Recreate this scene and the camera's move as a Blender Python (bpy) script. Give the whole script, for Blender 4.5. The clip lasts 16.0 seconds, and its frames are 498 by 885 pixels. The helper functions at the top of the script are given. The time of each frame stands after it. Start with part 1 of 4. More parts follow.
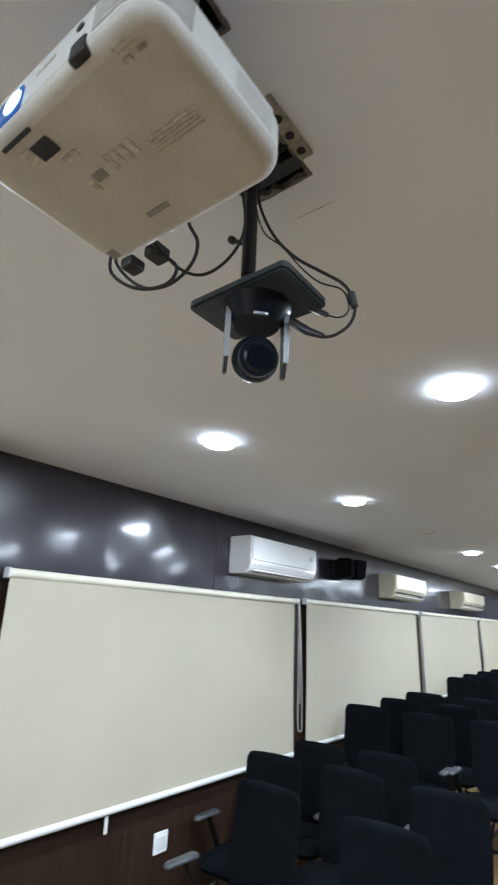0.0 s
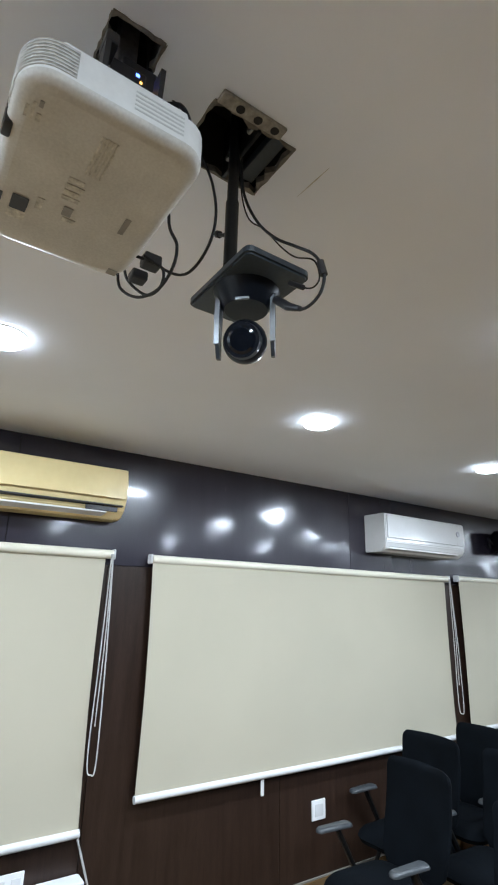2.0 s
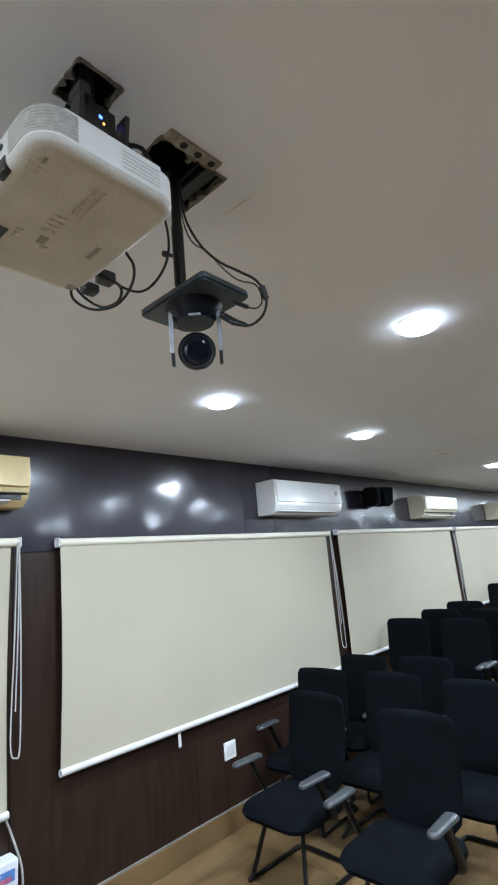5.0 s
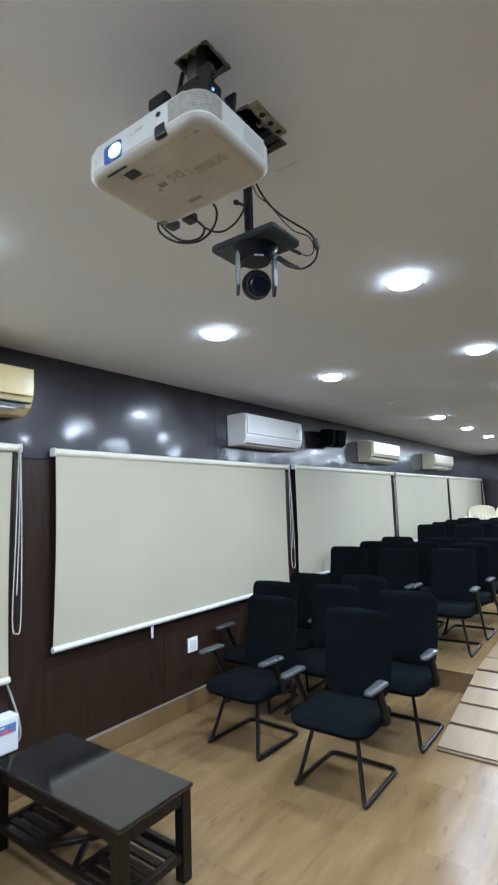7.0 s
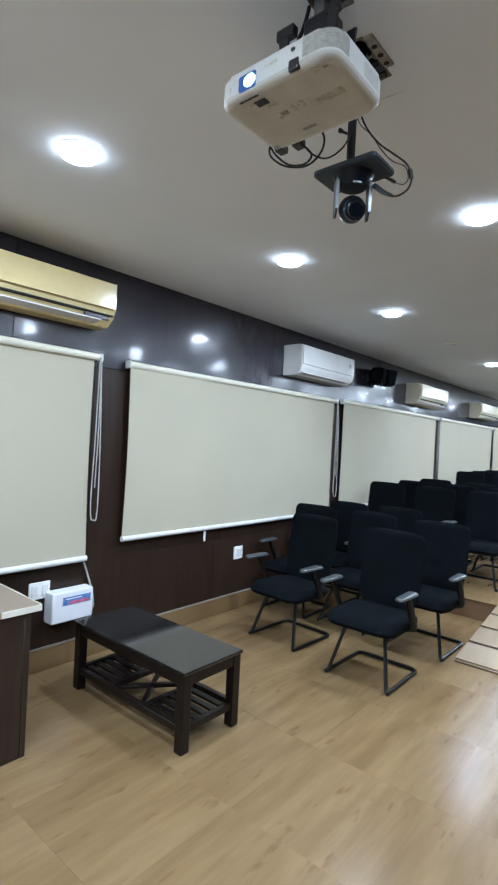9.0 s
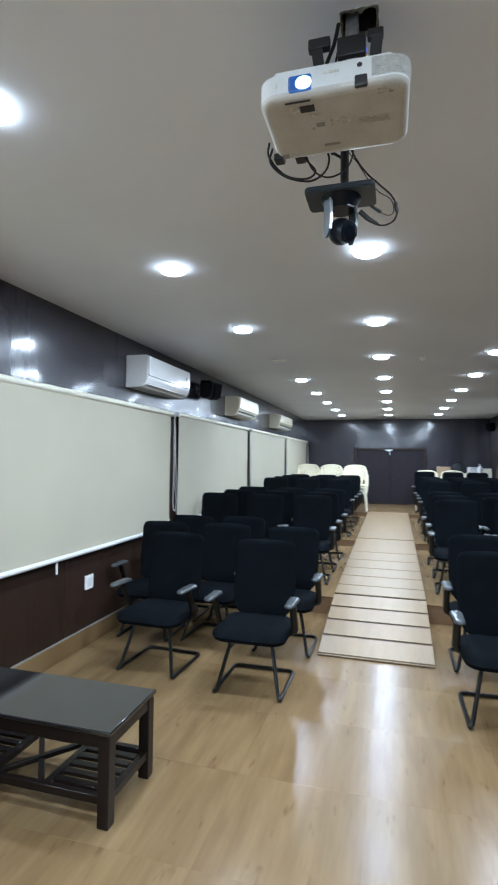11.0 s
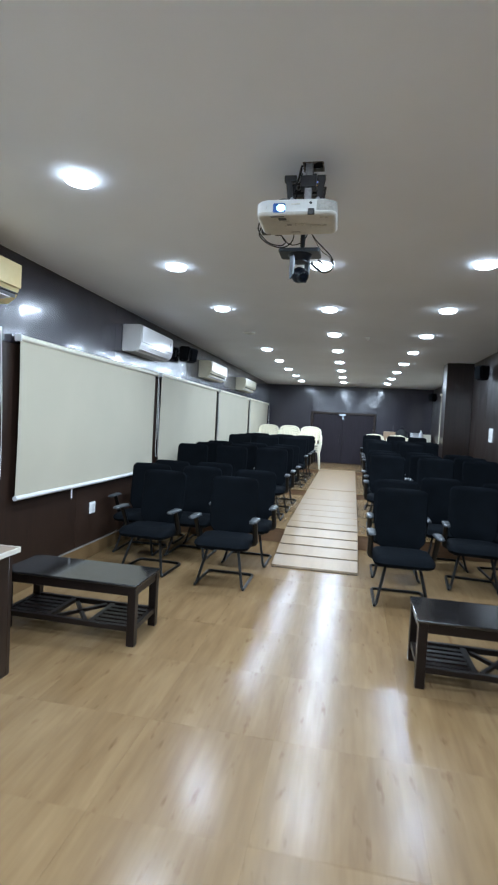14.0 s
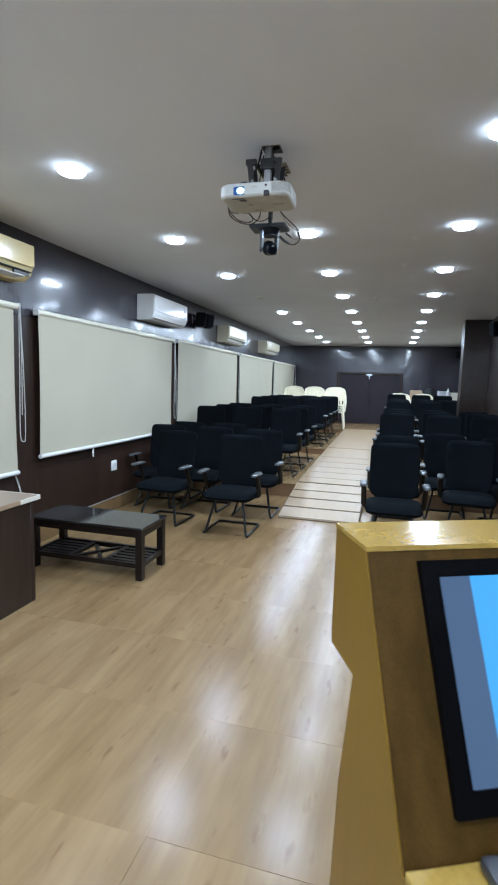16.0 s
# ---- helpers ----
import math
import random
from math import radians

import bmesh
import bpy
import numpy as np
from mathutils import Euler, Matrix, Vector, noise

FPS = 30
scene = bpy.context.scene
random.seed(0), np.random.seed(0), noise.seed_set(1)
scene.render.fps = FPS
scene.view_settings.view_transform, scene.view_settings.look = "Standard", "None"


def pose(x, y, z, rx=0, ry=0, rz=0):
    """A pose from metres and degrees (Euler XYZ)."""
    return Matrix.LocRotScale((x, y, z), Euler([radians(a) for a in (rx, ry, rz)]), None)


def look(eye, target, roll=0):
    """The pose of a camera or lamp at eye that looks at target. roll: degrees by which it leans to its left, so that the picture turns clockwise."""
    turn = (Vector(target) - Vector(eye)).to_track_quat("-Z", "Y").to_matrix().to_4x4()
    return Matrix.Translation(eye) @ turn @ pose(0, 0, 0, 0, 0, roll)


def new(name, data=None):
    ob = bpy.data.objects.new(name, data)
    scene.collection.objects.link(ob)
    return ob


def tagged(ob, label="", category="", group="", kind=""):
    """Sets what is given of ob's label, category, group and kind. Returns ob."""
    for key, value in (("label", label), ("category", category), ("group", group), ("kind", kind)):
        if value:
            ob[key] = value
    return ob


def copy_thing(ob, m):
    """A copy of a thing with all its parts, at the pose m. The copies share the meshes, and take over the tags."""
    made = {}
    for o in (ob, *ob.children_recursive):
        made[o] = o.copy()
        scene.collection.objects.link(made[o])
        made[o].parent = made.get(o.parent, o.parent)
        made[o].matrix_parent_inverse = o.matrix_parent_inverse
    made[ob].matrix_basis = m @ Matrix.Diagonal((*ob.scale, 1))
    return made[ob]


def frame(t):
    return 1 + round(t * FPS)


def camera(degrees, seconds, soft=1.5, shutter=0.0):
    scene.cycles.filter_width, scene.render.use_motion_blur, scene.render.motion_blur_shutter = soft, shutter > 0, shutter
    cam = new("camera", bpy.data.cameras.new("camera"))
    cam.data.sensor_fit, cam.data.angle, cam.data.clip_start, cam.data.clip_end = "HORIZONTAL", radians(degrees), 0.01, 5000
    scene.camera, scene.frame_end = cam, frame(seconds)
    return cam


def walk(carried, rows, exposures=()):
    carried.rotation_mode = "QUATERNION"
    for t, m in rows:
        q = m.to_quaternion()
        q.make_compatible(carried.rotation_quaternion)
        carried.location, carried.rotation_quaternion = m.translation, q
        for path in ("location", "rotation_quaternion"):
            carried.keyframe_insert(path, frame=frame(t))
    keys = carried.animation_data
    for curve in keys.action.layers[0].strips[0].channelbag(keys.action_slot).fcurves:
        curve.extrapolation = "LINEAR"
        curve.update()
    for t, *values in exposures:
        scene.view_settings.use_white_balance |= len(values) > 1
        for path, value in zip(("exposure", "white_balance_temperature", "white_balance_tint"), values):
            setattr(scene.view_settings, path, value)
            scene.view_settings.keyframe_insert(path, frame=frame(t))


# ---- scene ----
cam = camera(51.7, 16.0, soft=2.0, shutter=0.5)
PATH = [
    (0, (0.073, -0.034, 1.78), (-1.091, 1.452, 2.44), 2.3),
    (0.5, (0.212, 0.004, 1.755), (-1.132, 1.342, 2.39), 2.3),
    (1, (0.257, 0.082, 1.76), (-1.224, 1.284, 2.363), 2.3),
    (1.5, (0.292, 0.129, 1.762), (-1.267, 1.234, 2.352), 2.0),
    (2, (0.296, 0.126, 1.755), (-1.293, 1.187, 2.344), 1.4),
    (2.5, (0.294, 0.118, 1.772), (-1.295, 1.183, 2.358), 0.6),
    (3, (0.316, 0.139, 1.777), (-1.255, 1.228, 2.365), -0.4),
    (3.5, (0.327, 0.156, 1.773), (-1.196, 1.321, 2.345), -1.7),
    (4, (0.336, 0.091, 1.755), (-1.103, 1.378, 2.279), -3.5),
    (4.5, (0.34, -0.027, 1.75), (-1.024, 1.356, 2.226), -4.5),
    (5, (0.34, -0.108, 1.757), (-0.963, 1.338, 2.215), -5.2),
    (5.2, (0.319, -0.118, 1.748), (-0.96, 1.349, 2.208), -5.8),
    (7.3, (0.376, -0.593, 1.553), (-0.809, 1.006, 1.753), -1.4),
    (7.5, (0.436, -0.636, 1.501), (-0.844, 0.892, 1.662), -0.6),
    (8, (0.5, -0.657, 1.455), (-0.935, 0.735, 1.508), 1.5),
    (8.5, (0.48, -0.699, 1.443), (-0.944, 0.706, 1.43), 3.0),
    (8.8, (0.432, -0.748, 1.462), (-0.919, 0.727, 1.455), 2.9),
    (9, (0.398, -0.782, 1.485), (-0.899, 0.74, 1.481), 2.9),
    (9.5, (0.258, -0.862, 1.518), (-0.895, 0.772, 1.565), 2.6),
    (9.7, (0.189, -0.843, 1.519), (-0.898, 0.834, 1.603), 2.4),
    (12, (-0.383, -1.395, 1.483), (-0.695, 0.58, 1.528), 0.6),
    (12.5, (-0.352, -1.658, 1.5), (-0.687, 0.311, 1.596), 0.5),
    (13, (-0.241, -1.771, 1.465), (-0.715, 0.17, 1.551), 1.5),
    (13.5, (-0.122, -1.863, 1.471), (-0.575, 0.085, 1.466), 3.0),
    (14, (-0.089, -2.07, 1.441), (-0.478, -0.11, 1.359), 3.0),
    (14.5, (-0.009, -2.227, 1.465), (-0.35, -0.262, 1.315), 2.9),
    (15, (0.136, -2.198, 1.441), (-0.22, -0.241, 1.238), 2.8),
    (15.5, (0.218, -2.234, 1.446), (-0.213, -0.296, 1.204), 2.1),
    (15.8, (0.28, -2.304, 1.436), (-0.217, -0.381, 1.195), 1.7),
    (16, (0.321, -2.346, 1.44), (-0.207, -0.43, 1.21), 1.6),
]
walk(cam, [(t, look(eye, target, roll)) for t, eye, target, roll in PATH], exposures=[(0.0, 1.39, 6290, 11), (3.5, 1.36, 6290, 11), (8.0, 1.25, 5980, 10), (12.0, 1.27, 5920, 9), (16.0, 1.18, 5880, 9)])

# ---------------------------------------------------------------- world and light
world = bpy.data.worlds.new("world")
scene.world = world
world.use_nodes = True
world.node_tree.nodes["Background"].inputs[0].default_value = (0.5, 0.55, 0.6, 1)
world.node_tree.nodes["Background"].inputs[1].default_value = 0.02
LAMP_WATTS = 8.7
LAMP_COLOUR = (0.765, 0.885, 1.0)
CEIL = 2.6
LIGHT_X = (-1.480, -0.377, 0.741)
LIGHT_Y = [0.295 + 1.424 * k for k in range(-3, 9)]


# ---------------------------------------------------------------- materials
def nodes_of(name):
    m = bpy.data.materials.new(name)
    m.use_nodes = True
    nt = m.node_tree
    return m, nt, nt.nodes["Principled BSDF"]


def link(nt, a, ao, b, bi):
    nt.links.new(a.outputs[ao], b.inputs[bi])


def surface(name, colour, rough=0.5, metal=0.0, vary=0.12, scale=6.0, grain=120.0, bump=0.05,
            stretch=(1, 1, 1), rough_vary=0.08, coat=0.0, per_object=0.0, specular=0.5, wave=0.0, wave_scale=1.5, coat_rough=0.05):
    """A painted, woven, moulded or veneered surface: two scales of variation, fine relief, uneven gloss."""
    m, nt, bsdf = nodes_of(name)
    geo = nt.nodes.new("ShaderNodeNewGeometry")
    mp = nt.nodes.new("ShaderNodeMapping")
    mp.inputs["Scale"].default_value = stretch
    link(nt, geo, "Position", mp, "Vector")
    vec = mp
    info = None
    if per_object:
        info = nt.nodes.new("ShaderNodeObjectInfo")
        mul = nt.nodes.new("ShaderNodeMath")
        mul.operation = "MULTIPLY"
        mul.inputs[1].default_value = 37.0
        link(nt, info, "Random", mul, 0)
        vec = nt.nodes.new("ShaderNodeVectorMath")
        vec.operation = "ADD"
        link(nt, mp, 0, vec, 0)
        link(nt, mul, 0, vec, 1)
    big = nt.nodes.new("ShaderNodeTexNoise")
    big.inputs["Scale"].default_value = scale
    big.inputs["Detail"].default_value = 4
    fine = nt.nodes.new("ShaderNodeTexNoise")
    fine.inputs["Scale"].default_value = grain
    fine.inputs["Detail"].default_value = 3
    link(nt, vec, 0, big, "Vector")
    link(nt, vec, 0, fine, "Vector")
    mix = nt.nodes.new("ShaderNodeMixRGB")
    mix.inputs[1].default_value = tuple(c * (1 - vary) for c in colour) + (1,)
    mix.inputs[2].default_value = tuple(min(1, c * (1 + vary)) for c in colour) + (1,)
    ramp = nt.nodes.new("ShaderNodeValToRGB")
    ramp.color_ramp.elements[0].position, ramp.color_ramp.elements[1].position = 0.3, 0.7
    link(nt, big, "Fac", ramp, 0)
    link(nt, ramp, 0, mix, 0)
    mix2 = nt.nodes.new("ShaderNodeMixRGB")
    mix2.blend_type = "OVERLAY"
    mix2.inputs[0].default_value = min(0.6, vary * 2)
    link(nt, mix, 0, mix2, 1)
    link(nt, fine, "Fac", mix2, 2)
    out = mix2
    if per_object:
        hsv = nt.nodes.new("ShaderNodeHueSaturation")
        mr = nt.nodes.new("ShaderNodeMapRange")
        mr.inputs[3].default_value, mr.inputs[4].default_value = 1 - per_object, 1 + per_object
        link(nt, info, "Random", mr, 0)
        link(nt, mr, 0, hsv, "Value")
        link(nt, mix2, 0, hsv, "Color")
        out = hsv
    link(nt, out, 0, bsdf, "Base Color")
    rr = nt.nodes.new("ShaderNodeMapRange")
    rr.inputs[3].default_value, rr.inputs[4].default_value = max(0.02, rough - rough_vary), min(1, rough + rough_vary)
    link(nt, big, "Fac", rr, 0)
    link(nt, rr, 0, bsdf, "Roughness")
    bsdf.inputs["Metallic"].default_value = metal
    bsdf.inputs["Specular IOR Level"].default_value = specular
    bsdf.inputs["Coat Weight"].default_value = coat
    bsdf.inputs["Coat Roughness"].default_value = coat_rough
    bp = nt.nodes.new("ShaderNodeBump")
    bp.inputs["Strength"].default_value = bump
    bp.inputs["Distance"].default_value = 0.002
    link(nt, fine, "Fac", bp, "Height")
    if wave:
        soft = nt.nodes.new("ShaderNodeTexNoise")
        soft.inputs["Scale"].default_value = wave_scale
        soft.inputs["Detail"].default_value = 1.5
        link(nt, geo, "Position", soft, "Vector")
        bw = nt.nodes.new("ShaderNodeBump")
        bw.inputs["Strength"].default_value = 1.0
        bw.inputs["Distance"].default_value = wave
        link(nt, soft, "Fac", bw, "Height")
        link(nt, bw, 0, bp, "Normal")
        link(nt, bw, 0, bsdf, "Coat Normal")
    link(nt, bp, 0, bsdf, "Normal")
    return m


def glow(name, colour, strength, base=0.8):
    m, nt, bsdf = nodes_of(name)
    bsdf.inputs["Base Color"].default_value = (base, base, base, 1)
    bsdf.inputs["Roughness"].default_value = 0.3
    bsdf.inputs["Emission Color"].default_value = colour + (1,)
    bsdf.inputs["Emission Strength"].default_value = strength
    return m


def wood_tile():
    """Pale oak print under a glossy glaze: broad figure, fine grain, a few darker knots, shifted from tile to tile."""
    m, nt, bsdf = nodes_of("wood_look_tile")
    geo = nt.nodes.new("ShaderNodeNewGeometry")
    info = nt.nodes.new("ShaderNodeObjectInfo")
    mul = nt.nodes.new("ShaderNodeMath")
    mul.operation, mul.inputs[1].default_value = "MULTIPLY", 3.0
    link(nt, info, "Random", mul, 0)
    add = nt.nodes.new("ShaderNodeVectorMath")
    add.operation = "ADD"
    link(nt, geo, "Position", add, 0)
    link(nt, mul, 0, add, 1)

    def layer(stretch, scale, detail, low, high, ca, cb):
        mp = nt.nodes.new("ShaderNodeMapping")
        mp.inputs["Scale"].default_value = stretch
        link(nt, add, 0, mp, "Vector")
        n = nt.nodes.new("ShaderNodeTexNoise")
        n.inputs["Scale"].default_value, n.inputs["Detail"].default_value = scale, detail
        n.inputs["Distortion"].default_value = 0.0
        link(nt, mp, 0, n, "Vector")
        ra = nt.nodes.new("ShaderNodeValToRGB")
        e = ra.color_ramp.elements
        e[0].position, e[1].position, e[0].color, e[1].color = low, high, ca + (1,), cb + (1,)
        link(nt, n, "Fac", ra, 0)
        return n, ra

    def times(a, b, fac):
        mx = nt.nodes.new("ShaderNodeMixRGB")
        mx.blend_type, mx.inputs[0].default_value = "MULTIPLY", fac
        link(nt, a, 0, mx, 1)
        link(nt, b, 0, mx, 2)
        return mx

    _, base = layer((5.0, 0.55, 1), 1.0, 2, 0.25, 0.75, (0.202, 0.126, 0.057), (0.274, 0.182, 0.091))
    fine, grain = layer((42, 3.0, 1), 1.0, 3, 0.3, 0.7, (0.80, 0.78, 0.75), (1, 1, 1))
    _, knot = layer((21, 6.0, 1), 1.0, 2, 0.64, 0.84, (1, 1, 1), (0.56, 0.44, 0.34))
    _, figure = layer((15, 2.6, 1), 1.0, 3, 0.32, 0.68, (0.76, 0.73, 0.69), (1, 1, 1))
    out = times(times(times(base, figure, 0.65), grain, 0.5), knot, 0.9)
    link(nt, out, 0, bsdf, "Base Color")
    cloud = nt.nodes.new("ShaderNodeTexNoise")
    cloud.inputs["Scale"].default_value, cloud.inputs["Detail"].default_value = 2.2, 4
    link(nt, geo, "Position", cloud, "Vector")
    mr = nt.nodes.new("ShaderNodeMapRange")
    mr.inputs[3].default_value, mr.inputs[4].default_value = 0.225, 0.255
    bsdf.inputs["Specular IOR Level"].default_value = 0.31
    link(nt, cloud, "Fac", mr, 0)
    link(nt, mr, 0, bsdf, "Roughness")
    return m


M_FLOOR = wood_tile()
M_RAMP = surface("pale_laminate_boards", (0.275, 0.190, 0.108), 0.40, vary=0.07, scale=2, grain=14, bump=0.0, stretch=(8, 1, 1), rough_vary=0.02, specular=0.42)
M_CABLE = surface("black_cable_rubber", (0.012, 0.012, 0.013), 0.65, specular=0.3)
M_RISER = surface("brown_riser_board", (0.20, 0.115, 0.06), 0.4, stretch=(1, 1, 8), scale=5)
M_STRIP = surface("dark_joint_strip", (0.045, 0.031, 0.022), 0.6)
# dark laminate, its base tinted blue for the sheen of the reflected ceiling
M_PANEL_UP = surface("glossy_dark_laminate_blue_sheen", (0.027, 0.023, 0.033), 0.26, vary=0.05, scale=3, grain=70, bump=0.03,
                     stretch=(4, 4, 0.3), rough_vary=0.03, wave=0.013, wave_scale=2.1, specular=0.30, coat=0.65, coat_rough=0.11)
M_PANEL_LOW = surface("dark_walnut_laminate", (0.026, 0.0140, 0.0092), 0.40, vary=0.24, scale=5, grain=50, bump=0.05,
                      stretch=(7, 7, 0.5), per_object=0.12, specular=0.32)
M_PANEL_BROWN = surface("polished_dark_brown_laminate", (0.020, 0.0125, 0.0095), 0.36, vary=0.20, scale=4, grain=55, bump=0.03,
                        stretch=(6, 6, 0.4), wave=0.016, wave_scale=2.6, specular=0.22, coat=0.38, coat_rough=0.05)
M_WALL_BACKING = surface("dark_board", (0.012, 0.009, 0.008), 0.6)
M_CEILING = surface("white_ceiling_paint", (0.82, 0.845, 0.91), 0.8, vary=0.03, scale=1.3, grain=180, bump=0.06)
M_PLAIN = surface("pale_wall_paint", (0.66, 0.65, 0.62), 0.75, vary=0.05, scale=1.5, grain=160)
M_BLIND = surface("cream_blind_fabric", (0.442, 0.404, 0.308), 0.75, vary=0.035, scale=1.8, grain=500, bump=0.15)
M_BLIND_BAR = surface("white_plastic_bar", (0.66, 0.66, 0.65), 0.4, vary=0.05)
M_CREAM_PLASTIC = surface("cream_plastic", (0.72, 0.68, 0.56), 0.4, vary=0.05)
M_CORD = surface("grey_white_cord", (0.44, 0.43, 0.41), 0.6)
M_SEALANT = surface("dusty_grey_sealant", (0.25, 0.225, 0.195), 0.7)
M_AC_WHITE = surface("white_appliance_plastic", (0.74, 0.74, 0.73), 0.13, vary=0.03, grain=30, bump=0.0)
M_AC_YELLOW = surface("yellowed_appliance_plastic", (0.76, 0.615, 0.32), 0.20, vary=0.04, grain=30, bump=0.0, specular=0.4)
M_AC_CREAM = surface("aged_cream_appliance_plastic", (0.66, 0.61, 0.45), 0.22, vary=0.04, grain=30, bump=0.0, specular=0.4)
M_DARK = surface("black_plastic", (0.018, 0.018, 0.02), 0.35, vary=0.15)
M_BEZEL = surface("matt_black_bezel", (0.0015, 0.0015, 0.002), 0.5, specular=0.06)
M_VENT = surface("dark_vent_slot", (0.03, 0.03, 0.03), 0.6)
M_MESH = surface("black_chair_mesh", (0.0032, 0.0044, 0.0060), 0.9, vary=0.25, scale=9, grain=700, bump=0.2, specular=0.07)
M_SEAT = surface("black_chair_fabric", (0.0031, 0.0043, 0.0059), 0.9, vary=0.25, scale=8, grain=600, bump=0.25, specular=0.07)
M_TUBE = surface("black_powder_coat", (0.006, 0.006, 0.006), 0.36, vary=0.2, grain=300, specular=0.3)
M_PAD = surface("grey_worn_arm_pad", (0.048, 0.053, 0.057), 0.34, vary=0.2, scale=25)
M_WENGE = surface("dark_wenge_wood", (0.0095, 0.006, 0.005), 0.32, vary=0.18, scale=8, grain=90, bump=0.02, stretch=(1, 8, 8), specular=0.3)
M_TABLETOP = surface("black_polished_top", (0.012, 0.011, 0.011), 0.10, vary=0.2, bump=0.01, rough_vary=0.03, specular=0.9)
M_DESK_TOP = surface("beige_laminate_top", (0.23, 0.175, 0.130), 0.35, vary=0.12, stretch=(2, 9, 1))
M_DESK_EDGE = surface("pale_edge_band", (0.68, 0.64, 0.56), 0.4)
M_DESK_BODY = surface("brown_desk_laminate", (0.026, 0.0155, 0.0115), 0.35, vary=0.3, stretch=(7, 7, 0.6))
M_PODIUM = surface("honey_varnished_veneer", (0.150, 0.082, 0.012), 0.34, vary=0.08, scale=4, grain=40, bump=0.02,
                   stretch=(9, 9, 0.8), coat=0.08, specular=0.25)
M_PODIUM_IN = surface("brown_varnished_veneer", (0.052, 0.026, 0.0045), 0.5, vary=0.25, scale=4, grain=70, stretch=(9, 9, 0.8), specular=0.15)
M_PODIUM_TOP = surface("polished_honey_top", (0.27, 0.17, 0.038), 0.12, vary=0.1, scale=4, coat=0.5)
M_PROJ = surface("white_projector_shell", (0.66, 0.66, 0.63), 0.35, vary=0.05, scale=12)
# underside: a darker cream than the shell above
M_PROJ_LOW = surface("cream_projector_base", (0.53, 0.512, 0.462), 0.5, vary=0.09, scale=14, grain=250)
M_STICKER = surface("faded_print", (0.50, 0.475, 0.41), 0.6, vary=0.3, scale=90)
M_STICKER_DARK = surface("dark_print", (0.26, 0.25, 0.23), 0.6)
M_VENT_WHITE = surface("shaded_vent_slat", (0.52, 0.52, 0.49), 0.4)
M_GREY_METAL = surface("galvanised_steel", (0.36, 0.36, 0.37), 0.4, metal=0.8, vary=0.15, scale=30)
M_SILVER = surface("silver_trim", (0.45, 0.49, 0.53), 0.2, metal=0.6, vary=0.05)
M_GUNMETAL = surface("blue_grey_camera_shell", (0.030, 0.040, 0.050), 0.35, vary=0.15, scale=20)
M_GYPSUM = surface("broken_gypsum", (0.17, 0.15, 0.125), 0.9, vary=0.3, scale=40)
M_GYPSUM_PALE = surface("grey_plasterboard_core", (0.33, 0.30, 0.25), 0.9, vary=0.25, scale=40)
# near-black colour that gives the holes their darkness
M_HOLE_SHADE = surface("painted_hole_shade", (0.022, 0.020, 0.019), 0.9, vary=0.3)
M_WHITE_PLASTIC = surface("white_switch_plastic", (0.80, 0.80, 0.79), 0.3, vary=0.03)
M_CHAIR_PLASTIC = surface("cream_moulded_plastic", (0.78, 0.72, 0.56), 0.3, vary=0.05)
M_DOOR = surface("dark_blue_brown_door", (0.020, 0.015, 0.021), 0.55, vary=0.2, stretch=(6, 6, 0.6), specular=0.25)
M_CARTON = surface("white_box_card", (0.76, 0.76, 0.79), 0.5, vary=0.04)
M_LABEL_BLUE = surface("blue_print", (0.10, 0.22, 0.50), 0.5, vary=0.3, scale=30)
M_LABEL_RED = surface("pink_print", (0.55, 0.14, 0.24), 0.5, vary=0.3, scale=30)
M_BROWN_CARD = surface("brown_card", (0.35, 0.24, 0.15), 0.7)
M_BAG = surface("black_bag_cloth", (0.02, 0.022, 0.024), 0.8, vary=0.3)
M_RED = surface("red_print", (0.5, 0.05, 0.04), 0.4)
M_LAMP = glow("lit_diffuser", (0.80, 0.92, 1.0), 7.5)
M_LENS = glow("lit_projector_lens", (0.34, 0.68, 1.0), 2.8)
# recess emits faint blue to imitate the lens light spilling over it
M_LENS_WINDOW = glow("lens_recess_painted_glow", (0.012, 0.06, 0.22), 0.6, 0.01)
M_SCREEN_DIM = glow("screen_grey_blue", (0.036, 0.060, 0.104), 1.0, 0.005)
M_SCREEN_BLUE = glow("screen_bright_blue", (0.042, 0.20, 0.42), 1.0, 0.005)
M_LED_BLUE = glow("blue_led", (0.05, 0.15, 1.0), 3.0)
M_LED_ORANGE = glow("orange_led", (1.0, 0.45, 0.05), 2.0)
M_CAMERA = surface("black_glossy_camera_shell", (0.005, 0.007, 0.011), 0.30, vary=0.1, bump=0.0, specular=0.25)
M_GLASS_DARK = surface("dark_lens_glass", (0.004, 0.006, 0.010), 0.08, vary=0.1, bump=0.0, specular=0.35)


# ---------------------------------------------------------------- mesh helpers
def box(bm, x0, x1, y0, y1, z0, z1, bevel=0.0, seg=2, m=None):
    mat = Matrix.Translation(((x0 + x1) / 2, (y0 + y1) / 2, (z0 + z1) / 2)) @ Matrix.Diagonal((x1 - x0, y1 - y0, z1 - z0, 1))
    vs = bmesh.ops.create_cube(bm, size=1, matrix=(m @ mat) if m else mat)["verts"]
    if bevel:
        es = list({e for v in vs for e in v.link_edges})
        bmesh.ops.bevel(bm, geom=es, offset=bevel, segments=seg, affect="EDGES", profile=0.5)
    return bm


